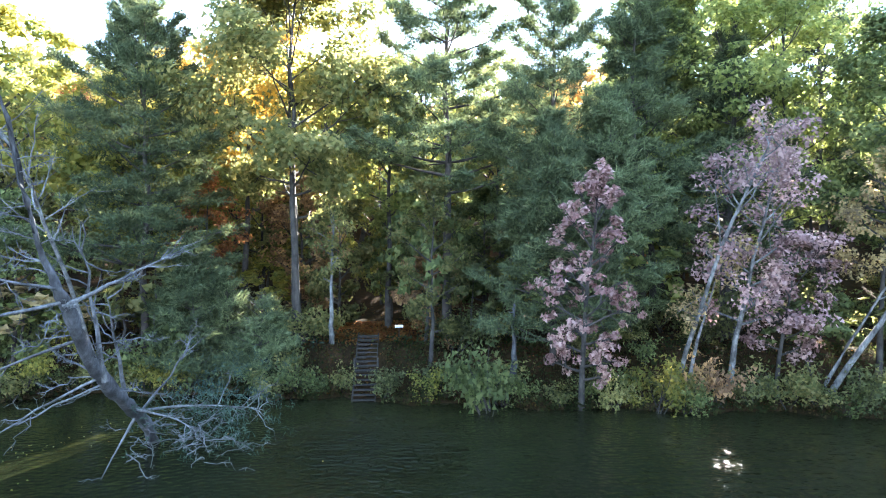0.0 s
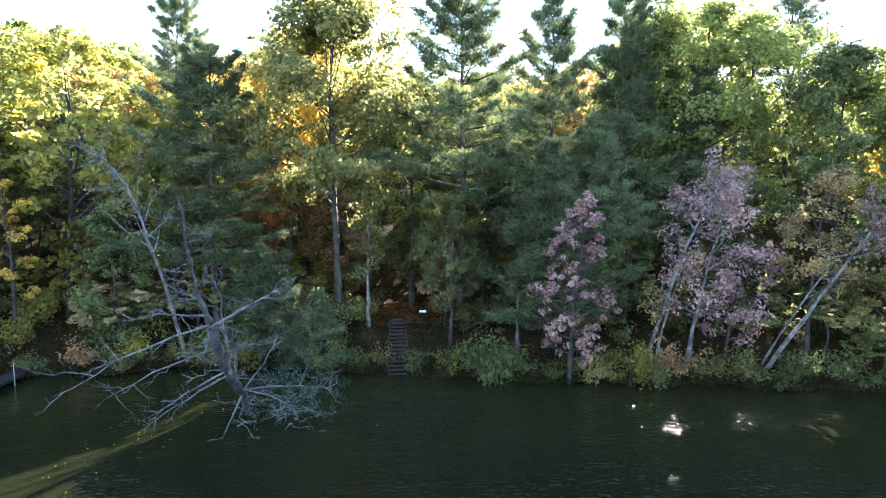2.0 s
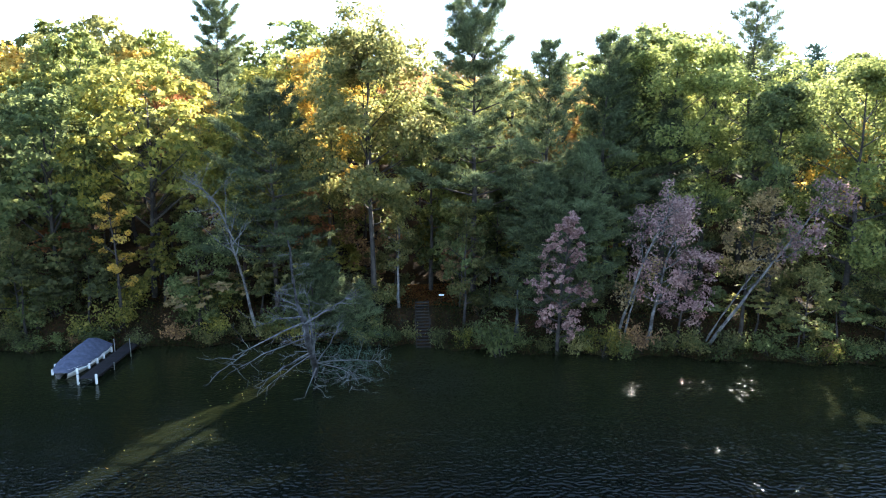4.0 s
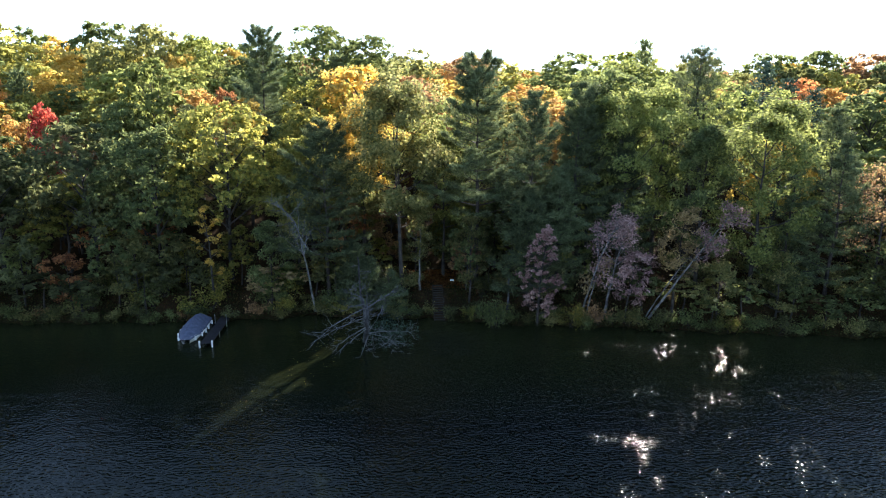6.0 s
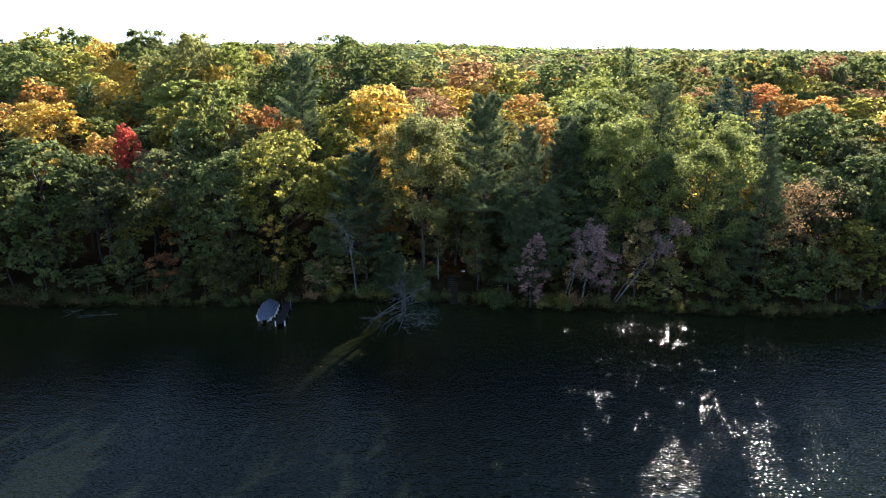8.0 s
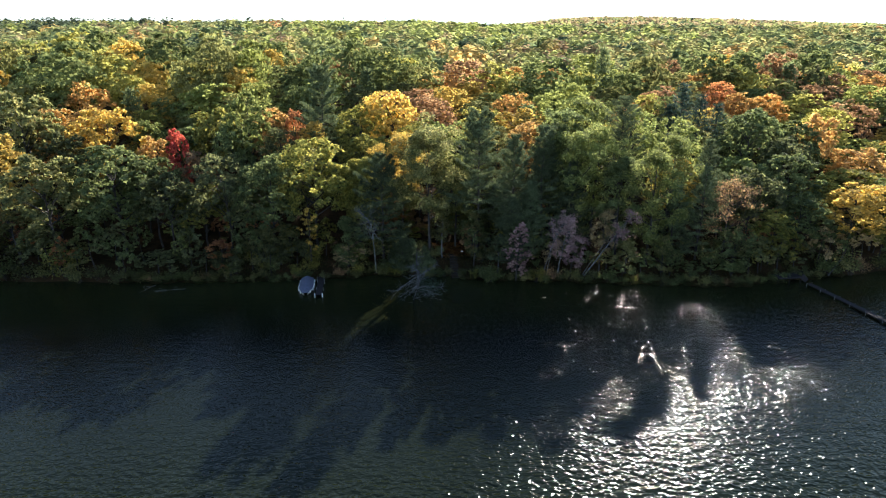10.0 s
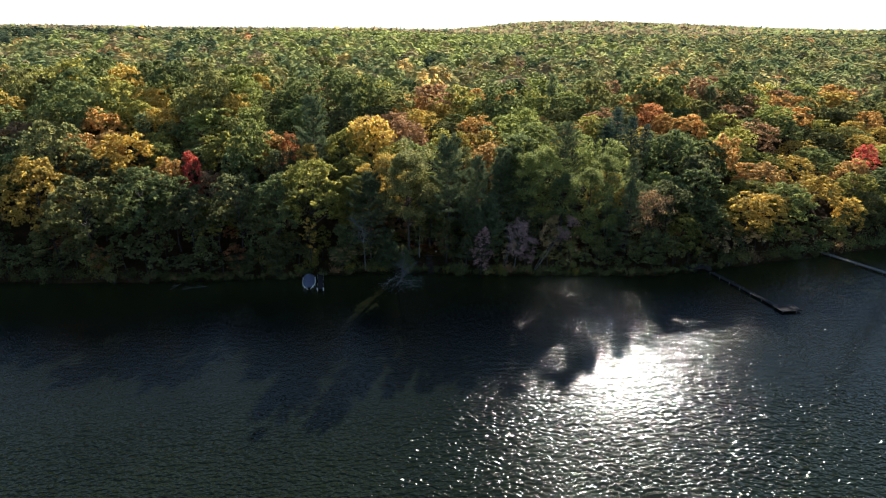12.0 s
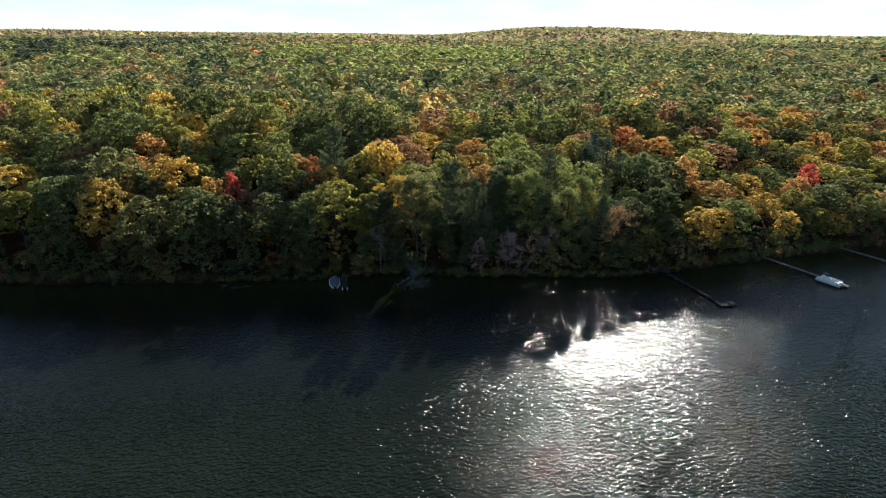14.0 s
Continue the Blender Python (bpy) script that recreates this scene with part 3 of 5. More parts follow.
def hero_pine(seed, x, y, H, W, label="", tone="pine", **kw):
    wood, crown = pine(seed, H, W, spot=(x, y), **kw)
    return plant("pine_tree", wood, crown, PINE_BARK, LEAF[tone], at(x, y), label or LABEL[tone] + " near the lake shore")


# conifers
hero_pine(1, 0.2, 37.0, 26.5, 12.5, base=0.34, ragged=0.12, taper=0.45, tufts=88)
hero_pine(2, -17.6, 35.5, 20.8, 12.0, base=0.26, ragged=0.1, taper=0.62, tufts=72)
hero_pine(3, 12.4, 38.5, 24.2, 9.5, base=0.25, taper=0.5, tufts=64)
hero_pine(4, 29.0, 46.0, 27.2, 11.0, base=0.25, taper=0.45, tufts=30)
hero_pine(5, 6.5, 35.5, 22.8, 9.0, base=0.25, ragged=0.1, taper=0.5, tufts=48)
hero_pine(6, 5.9, 32.5, 13.5, 7.5, "young white pine with soft drooping green needles", base=0.10, step=0.6, ragged=0.1)
hero_pine(7, 9.6, 34.5, 14.5, 7.0, "young white pine with soft drooping green needles", base=0.12, step=0.6, ragged=0.1)
hero_pine(8, -10.2, 33.7, 4.8, 4.4, "small bushy white pine growing on the bank", base=0.05, step=0.45, ragged=0.05)
hero_pine(17, -12.3, 34.4, 5.2, 4.6, "small bushy white pine growing on the bank", base=0.05, step=0.45, ragged=0.05)
hero_pine(9, -14.0, 33.6, 8.0, 5.0, "young white pine growing on the bank", base=0.1, step=0.55, ragged=0.1)
hero_pine(10, 17.5, 36.5, 19.0, 8.0, base=0.15)
hero_pine(11, 36.5, 35.0, 15.0, 8.0, base=0.1, taper=0.8)
hero_pine(12, 41.0, 33.5, 18.0, 8.5, base=0.12, taper=0.8)
hero_pine(14, -32.4, 64.0, 28.0, 11.5, base=0.2, taper=0.42, tufts=84)
hero_pine(16, 44.0, 40.5, 21.5, 9.0, base=0.2, taper=0.8)

# broadleaf trees by the water
FULL = dict(limbs=20, twigs=5, per=80, leaf=0.28, clump=0.105)
hero(21, -8.7, 36.2, 24.0, 14.0, "olive", base=0.36, limbs=30, twigs=6, per=88, leaf=0.33, clump=0.088, top=0.6, forks=2, label="tall forked oak with olive-green leaves near the steps")
hero(22, -14.2, 43.5, 21.8, 9.5, "gold", base=0.55, **FULL)
hero(29, -30.8, 33.5, 12.0, 3.6, "gold", base=0.25, limbs=12, twigs=4, per=30, leaf=0.22, bare=0.35)
hero(30, -16.5, 42.0, 11.0, 6.0, "russet", base=0.25, limbs=12, twigs=4, per=40, leaf=0.24)
hero(31, 17.4, 37.5, 24.0, 11.0, "lime", base=0.3, **FULL)
hero(32, 31.0, 31.5, 21.5, 11.5, "lime", base=0.2, **FULL)
hero(54, 23.0, 41.5, 24.4, 11.5, "lime", base=0.3, **FULL)
hero(33, 15.0, 43.0, 25.0, 9.0, "green", base=0.3, **FULL)
hero(34, 36.5, 39.0, 22.5, 11.0, "lime", base=0.25, **FULL)
hero(35, -0.7, 33.2, 10.5, 5.0, "olive", base=0.18, limbs=14, twigs=4, per=42, leaf=0.2, label="small yellow-green tree beside the wooden steps")
hero(36, -3.8, 41.5, 19.0, 8.0, "lime", base=0.35, **FULL)
hero(37, -20.5, 41.0, 18.0, 9.0, "yellow", base=0.35, **FULL)
hero(38, -22.5, 41.5, 18.0, 8.0, "yellow", base=0.3, **FULL)
hero(39, 22.0, 30.5, 13.2, 6.0, "tan", base=0.45, limbs=14, twigs=4, per=40, leaf=0.2, lean=(0.3, -1.2))
hero(40, 6.8, 29.6, 12.6, 4.3, "rose", BARK, base=0.13, limbs=32, twigs=8, per=19, leaf=0.21, clump=0.07, top=0.45, bare=0.32, lean=(0.6, -2.2))
hero(41, 14.5, 30.6, 12.5, 6.5, "mauve", PALE_BARK, base=0.3, limbs=20, twigs=5, per=20, leaf=0.2, lean=(1.2, -3.0), bare=0.25, label="leaning pale-barked tree with dusty pink leaves")
hero(42, 16.8, 30.4, 8.5, 4.8, "mauve", base=0.25, limbs=14, twigs=4, per=34, leaf=0.2, lean=(0.5, -1.2))
hero(43, -46.2, 31.3, 7.8, 5.0, "russet", base=0.2, limbs=12, twigs=4, per=26, leaf=0.26, bare=0.2)
hero(44, -76.0, 33.0, 7.0, 5.0, "russet", base=0.2, limbs=12, twigs=4, per=26, leaf=0.26, bare=0.2)
hero(45, 45.0, 31.5, 15.5, 10.5, "brown", base=0.3, limbs=20, twigs=5, per=26, leaf=0.26, bare=0.1)
hero(46, 45.5, 28.4, 7.6, 8.0, "green", base=0.12, limbs=18, twigs=5, per=44, leaf=0.24, clump=0.1, label="rounded bushy green tree at the water")
hero(47, 26.0, 34.0, 20.0, 9.0, "green", base=0.25, **FULL)
hero(50, -24.0, 33.6, 10.5, 6.0, "green", base=0.1, limbs=14, twigs=4, per=60, leaf=0.23)
for k_, (x_, y_, h_, w_, tone_) in enumerate([(-7.5, 43.0, 9, 6, "olive"), (-2.0, 45.0, 11, 7, "yellow"), (3.0, 44.0, 10, 6, "green"), (-5.0, 49.0, 12, 8, "yellow"), (1.0, 51.0, 12, 8, "lime"), (-11.0, 46.0, 11, 7, "brown"),
                                                 (8.0, 47.0, 12, 8, "olive"), (-1.0, 38.5, 5, 4, "brown"), (14.0, 48.0, 13, 8, "lime"), (-15.0, 50.0, 13, 8, "yellow")]):
    hero(70 + k_, x_, y_, h_, w_, tone_, base=0.08, limbs=16, twigs=4, per=60, leaf=0.26)
hero(51, -39.0, 32.3, 9.0, 6.0, "olive", base=0.1, limbs=14, twigs=4, per=60, leaf=0.23)
hero(52, 33.0, 29.0, 7.5, 5.5, "olive", base=0.08, limbs=14, twigs=4, per=50, leaf=0.21)
hero(53, 26.5, 29.2, 6.0, 5.0, "olive", base=0.08, limbs=14, twigs=4, per=50, leaf=0.21)


def leaner(name, seed, pts, r0, bark, label, leafy=None, limbs=10, reach=2.2, start=0.45, per=0, leaf=0.2, ends=0.3):
    """A leaning tree along pts (the first is its foot), with limbs past start of its length."""
    rng = np.random.default_rng(seed)
    pts = np.array(pts, float)
    foot = pts[0].copy()
    k = np.linspace(0, 1, len(pts))
    s = np.linspace(0, 1, 14)
    tr = np.stack([np.interp(s, k, pts[:, a] - foot[a]) for a in range(3)], 1)
    tr[1:-1] = (tr[:-2] + tr[1:-1] * 2 + tr[2:]) / 4
    tr[1:] += rng.normal(0, 0.035, (13, 3))
    way0 = unit(tr[-1] - tr[0])
    paths, fine, tips = [(tr, r0 * (1 - 0.9 * s ** 0.9))], [], []
    for i in range(limbs):
        c = start + (1 - start) * (i + rng.uniform(0, 0.9)) / limbs
        p = np.array([np.interp(c, s, tr[:, a]) for a in range(3)])
        way = unit(way0 * 0.5 + rng.normal(0, 0.8, 3))
        L = reach * rng.uniform(0.5, 1.1) * (1.25 - 0.7 * (c - start) / (1 - start))
        b = bent(p, way, L, rng.uniform(-0.05, ends), rng, 6, 0.12)
        paths.append((b, np.linspace(r0 * 0.28 * (1.3 - c) + 0.012, 0.008, 6)))
        tips.append(b[-1])
        for j in range(4):
            q = rng.uniform(0.3, 0.95)
            pp = np.array([np.interp(q, np.linspace(0, 1, 6), b[:, a]) for a in range(3)])
            tw = bent(pp, unit(way + rng.normal(0, 0.7, 3)), L * rng.uniform(0.25, 0.55), 0.1, rng, 5, 0.15)
            fine.append((tw, np.linspace(0.014, 0.005, 5)))
            tips.append(tw[-1])
    crown = None
    if per:
        tips = np.array(tips)
        c = np.repeat(tips, per, 0)
        d = unit(rng.normal(0, 1, c.shape))
        pp = c + d * rng.uniform(0, 1, (len(c), 1)) ** 0.5 * 0.6 * [1, 1, 0.7]
        ok = sunny_gap(pp + foot)
        pp, d = pp[ok], d[ok]
        crown = leaves(pp, unit(d + [0, 0, 0.6]), leaf * 0.85, rng, 0.65, 0.1, 0.6, True)
    return plant(name, join(tubes(paths, 8), tubes(fine, 5)), crown, bark, leafy, Matrix.Translation(foot), label)


leaner("birch_tree", 61, [(19.0, 30.2, -0.1), (20.6, 29.4, 3.4), (22.6, 28.2, 7.4), (24.6, 26.6, 11.6), (25.2, 26.0, 13.2)], 0.17, PALE_BARK,
       "leaning pale birch with dusty pink leaves over the water", LEAF["mauve"], 14, 2.6, 0.5, 26)
leaner("birch_tree", 62, [(18.7, 30.4, -0.1), (20.2, 29.9, 3.4), (22.0, 28.9, 7.0), (23.4, 27.8, 9.6)], 0.11, PALE_BARK,
       "thin leaning birch stem with few leaves", LEAF["tan"], 8, 2.0, 0.5, 8)
leaner("birch_tree", 63, [(11.9, 30.6, 0.9), (12.2, 29.4, 4.0), (12.8, 27.2, 8.6), (13.4, 25.4, 11.6), (13.8, 24.8, 13.2)], 0.14, PALE_BARK,
       "leaning pale birch with sparse pink leaves", LEAF["mauve"], 14, 2.4, 0.45, 20)
leaner("birch_tree", 64, [(12.5, 30.7, 0.9), (12.8, 29.8, 4.2), (13.4, 28.2, 8.0)], 0.12, PALE_BARK, "thin pale birch stem with few leaves", LEAF["tan"], 8, 2.0, 0.5, 14)
leaner("birch_snag", 65, [(-18.8, 33.2, 0.4), (-18.8, 31.4, 4.2), (-18.8, 29.0, 8.2), (-18.7, 26.8, 11.6), (-19.4, 26.2, 13.4), (-21.2, 26.1, 14.5)], 0.15, PALE_BARK,
       "leaning white birch with bare pale branches", LEAF["olive"], 26, 3.2, 0.38, 5, 0.15)
leaner("birch_tree", 66, [(-6.6, 35.6, 2.3), (-6.6, 35.4, 6.0), (-6.4, 35.2, 10.0)], 0.17, PALE_BARK, "slim pale trunk beside the wooden steps", LEAF["olive"], 9, 1.6, 0.5, 22)
leaner("tree_snag", 67, [(64.8, 30.0, 0.4), (65.4, 29.4, 2.6), (65.9, 28.9, 4.6)], 0.13, DEAD_WOOD, "pale broken snag leaning over the shore", None, 3, 0.5, 0.7)
leaner("tree_snag", 68, [(3.6, 30.9, 1.0), (3.62, 30.85, 2.6), (3.65, 30.8, 5.2)], 0.24, DEAD_BARK, "short grey trunk standing on the bank", None, 3, 0.5, 0.85)


def dead_tree():
    """A dead pine that leans far out over the lake and bends up again, with bleached boughs and a tangle at its foot."""
    rng = np.random.default_rng(7)
    foot = np.array([-12.1, 25.4, -0.5])
    line = np.array([(-12.1, 25.4, -0.5), (-11.6, 23.4, 1.3), (-11.2, 21.4, 2.5), (-10.9, 19.4, 3.6), (-10.75, 17.9, 5.1), (-10.65, 16.9, 6.6), (-10.95, 16.3, 8.0), (-10.9, 15.6, 9.6), (-10.8, 14.7, 11.8)]) - foot
    k = np.linspace(0, 1, len(line))
    s = np.linspace(0, 1, 34)
    tr = np.stack([np.interp(s, k, line[:, a]) for a in range(3)], 1)
    for _ in range(2):
        tr[1:-1] = (tr[:-2] + tr[1:-1] + tr[2:]) / 3
    tr[1:] += rng.normal(0, 0.025, (33, 3))
    girth = np.interp(s, [0, 0.2, 0.5, 0.64, 0.74, 1.0], [0.20, 0.21, 0.20, 0.15, 0.08, 0.018]) * (1 + rng.normal(0, 0.06, 34))
    root = new("dead_tree")
    root.location = foot
    tagged(root, "dead grey pine leaning over the lake with bleached bare branches", "dead tree")
    v, q = tubes([(tr, girth)], 14)
    v = np.asarray(v, float) + rng.normal(0, 0.022, (len(v), 3))
    child("trunk", mesh_of("trunk", v, q, DEAD_BARK, True), root)

    def spray(p, way, L, rise, r, wob=0.12, subs=5):
        b = bent(p, way, L, rise, rng, 9, wob)
        out = [(b, np.linspace(r, 0.010, 9))]
        for _ in range(subs):
            c = rng.uniform(0.3, 0.97)
            pp = np.array([np.interp(c, np.linspace(0, 1, 9), b[:, a]) for a in range(3)])
            w2 = unit(np.asarray(way) + rng.normal(0, 0.6, 3))
            tw = bent(pp, w2, L * rng.uniform(0.12, 0.36), rng.uniform(-0.2, 0.3), rng, 6, 0.25)
            out.append((tw, np.linspace(min(r * 0.4, 0.028), 0.005, 6)))
            for _ in range(2):
                out.append((bent(tw[rng.integers(2, 5)], unit(w2 + rng.normal(0, 0.8, 3)), L * rng.uniform(0.05, 0.14), 0.0, rng, 4, 0.3), np.linspace(0.010, 0.004, 4)))
        return out

    def limb(paths):
        vv, qq = tubes(paths, 5)
        child("branch", mesh_of("branch", vv, qq, DEAD_WOOD, True), root)

    def reach(a, b, r, sag=-0.12, subs=8, wob=0.05):
        """A bough from a to b that rises first and then hangs."""
        a, b = np.array(a) - foot, np.array(b) - foot
        L = float(np.linalg.norm(b - a))
        limb(spray(a, (b - a) / L - np.array([0, 0, sag]), L, sag, r, wob, subs))

    reach((-10.7, 16.8, 6.5), (-14.7, 12.9, 4.8), 0.058, -0.14, 7)
    reach((-10.8, 17.6, 5.3), (-16.0, 17.2, 2.9), 0.052, -0.12, 7)
    reach((-10.9, 18.9, 3.9), (-14.2, 18.0, 1.9), 0.05, -0.12, 5)
    reach((-10.8, 19.2, 3.7), (-13.4, 16.4, 2.2), 0.04, -0.12, 5)
    reach((-10.7, 16.9, 6.4), (-7.8, 18.0, 8.0), 0.075, 0.05, 12)
    reach((-10.7, 16.7, 6.9), (-12.1, 13.0, 7.5), 0.045, -0.1, 9)
    reach((-10.8, 18.6, 4.2), (-12.2, 18.6, 4.9), 0.04, 0.1, 6)
    reach((-10.7, 19.0, 3.8), (-10.6, 17.5, 8.6), 0.10, 0.05, 9)
    reach((-10.8, 16.5, 7.6), (-12.6, 17.6, 8.0), 0.035, 0.1, 8)
    reach((-11.1, 21.6, 1.9), (-11.9, 20.7, -0.1), 0.055, 0.0, 1, 0.02)
    reach((-11.3, 22.2, 2.0), (-6.6, 22.5, 2.0), 0.06, -0.12, 12)
    reach((-11.3, 21.8, 2.2), (-8.2, 20.9, 1.6), 0.05, -0.12, 10)
    reach((-11.2, 21.2, 2.7), (-10.4, 18.6, 6.6), 0.09, 0.0, 8)
    reach((-11.3, 22.4, 1.9), (-9.5, 23.4, 4.8), 0.06, 0.1, 8)
    for i in range(24):
        c = 0.30 + 0.66 * (i + rng.uniform(0, 0.8)) / 24
        p = np.array([np.interp(c, s, tr[:, a]) for a in range(3)])
        th = rng.uniform(0, 6.28)
        way = unit(np.array([math.cos(th) - 0.15, math.sin(th) * 0.7, rng.uniform(-0.2, 0.5)]))
        limb(spray(p, way, rng.uniform(0.8, 2.6) * (1.25 - 0.75 * c), rng.uniform(-0.35, 0.25), 0.030 * (1.25 - 0.8 * c), 0.14, 8))
    # root and branch tangle at the waterline
    for i in range(36):
        az = rng.uniform(0, 6.28)
        way = unit(np.array([math.cos(az) + 0.35, math.sin(az) * 0.8 - 0.15, rng.uniform(-0.25, 0.55)]))
        p = np.array([rng.uniform(0.2, 4.0), rng.uniform(-4.0, -1.2), rng.uniform(0.7, 2.2)])
        limb(spray(p, way, rng.uniform(0.6, 1.9), rng.uniform(-0.5, 0.2), rng.uniform(0.012, 0.034), 0.22, 3))
    # last green sprays on the drowned side boughs
    n = 230
    c = np.stack([rng.normal(3.0, 1.3, n), rng.normal(-1.6, 1.2, n), np.abs(rng.normal(1.6, 1.0, n)) + 0.5], 1)
    c = np.repeat(c, 9, 0) + rng.normal(0, 0.12, (9 * n, 3))
    d = unit(rng.normal(0, 1, c.shape) + [0.4, -0.2, -0.35])
    w = unit(np.cross(d, rng.normal(0, 1, c.shape))) * 0.018
    V = np.stack([c - w, c + w, c + d * 0.26], 1).reshape(-1, 3)
    child("needles", mesh_of("needles", V, np.arange(len(V)).reshape(-1, 3), LEAF["spruce"]), root, "sparse dark green needle sprays")


dead_tree()


def driftwood(seed, x, y, turn, L):
    rng = np.random.default_rng(seed)
    root = new("driftwood")
    root.matrix_world = pose(x, y, 0.05, 0, 0, turn)
    tagged(root, "bleached fallen branch lying at the waterline", "driftwood", "fallen branches at the shore")
    main = bent(np.array([0, 0, 0.0]), np.array([1.0, 0, 0.12]), L, -0.08, rng, 8, 0.08)
    p = [(main, np.linspace(0.06, 0.012, 8))]
    for i in range(6):
        a = main[rng.integers(1, 7)]
        p.append((bent(a, unit(np.array([0.6, rng.normal(0, 0.7), rng.uniform(0, 0.7)])), L * rng.uniform(0.2, 0.4), 0, rng, 5, 0.15), np.linspace(0.025, 0.006, 5)))
    v, q = tubes(p, 6)
    child("branch", mesh_of("branch", v, q, DEAD_WOOD, True), root)


driftwood(1, -52.0, 27.2, 200, 5.0)
driftwood(2, -41.5, 30.5, 110, 2.6)
driftwood(5, -58.0, 29.0, 250, 3.2)

# ---------- shrubs on the bank ----------


def shrub(seed, H, W, leaf, per, stems=9):
    rng = np.random.default_rng(seed)
    paths, tips = [], []
    for i in range(stems):
        az = rng.uniform(0, 6.28)
        way = unit(np.array([math.cos(az) * W / H * 0.55, math.sin(az) * W / H * 0.55, 1.0]))
        b = bent(np.array([rng.normal(0, 0.12), rng.normal(0, 0.12), 0]), way, H * rng.uniform(0.6, 1.0), rng.uniform(-0.25, 0.05), rng, 5, 0.12)
        paths.append((b, np.linspace(0.022, 0.006, 5)))
        tips += [b[-1], b[3], b[2] + rng.normal(0, 0.15, 3), b[3] + rng.normal(0, 0.25, 3)]
    tips = np.array(tips)
    c = np.repeat(tips, per, 0)
    d = unit(rng.normal(0, 1, c.shape))
    p = c + d * rng.uniform(0, 1, (len(c), 1)) ** 0.5 * 0.22 * W * [1, 1, 0.8]
    p[:, 2] = np.maximum(p[:, 2], 0.05)
    return tubes(paths, 4), leaves(p, unit(d + [0, -0.2, 0.6]), leaf, rng, 0.7, 0.1, 0.65, True)


def shrub_things():
    rng = np.random.default_rng(5)
    kinds = []
    for i in range(6):
        (v, q), (lv, lq) = shrub(200 + i, 2.0, 2.2, 0.135, 19, 8)
        kinds.append((mesh_of("stem", v, q, BARK, True), mesh_of("foliage", lv, lq, LEAF["green"])))
    words = {"green": "green", "darkgreen": "dark green", "lime": "bright green", "olive": "olive", "yellow": "yellow-green", "tan": "tan", "russet": "russet", "brown": "brown"}

    def put(x, y, size, tone, flat=1.0):
        root = new("shrub")
        root.matrix_world = Matrix.LocRotScale((x, y, float(ground_z(x, y)) - 0.08), Euler((0, 0, rng.uniform(0, 6.28))), (size, size, size * flat))
        tagged(root, "leafy %s shrub growing on the lake bank" % words[tone], "shrub", "shrubs along the bank")
        st, fo = kinds[rng.integers(0, 6)]
        child("stem", st, root)
        ob = child("foliage", fo, root)
        ob.material_slots[0].link = "OBJECT"
        ob.material_slots[0].material = LEAF[tone]

    put(2.2, 29.1, 1.7, "green", 1.35)
    put(3.0, 30.6, 1.2, "green")
    put(-8.0, 32.8, 1.2, "olive")
    put(10.4, 29.2, 1.4, "yellow", 1.15)
    put(11.6, 29.1, 1.1, "olive")
    put(8.4, 29.8, 1.0, "olive", 1.2)
    put(17.0, 29.6, 1.3, "olive")
    put(-22.5, 32.4, 1.3, "yellow")
    tones = ["green", "green", "darkgreen", "olive", "darkgreen", "yellow", "green", "olive", "brown"]
    for x in np.concatenate([np.arange(-120, -62, 3.4), np.arange(-62, 66, 1.35), np.arange(66, 135, 3.4)]):
        x = float(x + rng.uniform(-0.5, 0.5))
        if abs(x + 4.2) < 1.0 or abs(x + 28.0) < 2.2 and rng.uniform() < 0.7:
            continue
        put(x, float(shore(x)) + rng.uniform(0.0, 0.9), rng.uniform(0.7, 1.35) * (1 if abs(x) < 64 else 2.0), tones[rng.integers(0, 9)], rng.uniform(0.8, 1.1))
    for i in range(46):
        x = float(rng.uniform(-46, -13.5))
        if abs(x + 28.3) > 1.8:
            put(x, float(shore(x)) + rng.uniform(0.6, 8), rng.uniform(1.1, 1.9), ("green", "olive", "darkgreen", "green", "yellow")[rng.integers(0, 5)], rng.uniform(0.8, 1.2))
    for i in range(28):
        x = float(rng.uniform(-12, 12))
        if abs(x + 4.3) > 1.9:
            put(x, float(shore(x)) + rng.uniform(2.5, 9), rng.uniform(0.8, 1.5), ("green", "olive", "darkgreen")[rng.integers(0, 3)], rng.uniform(0.8, 1.2))
    for i in range(50):
        x = float(rng.uniform(9, 52))
        put(x, float(shore(x)) + rng.uniform(4, 24), rng.uniform(1.1, 1.7), ("green", "darkgreen", "darkgreen", "olive")[rng.integers(0, 4)], rng.uniform(0.8, 1.2))
    for i in range(42):
        x = float(rng.uniform(-60, 64))
        if abs(x + 4.2) < 1.6:
            continue
        put(x, float(shore(x)) + rng.uniform(2, 16), rng.uniform(0.5, 1.2), tones[rng.integers(0, 9)], rng.uniform(0.7, 1.0))


shrub_things()


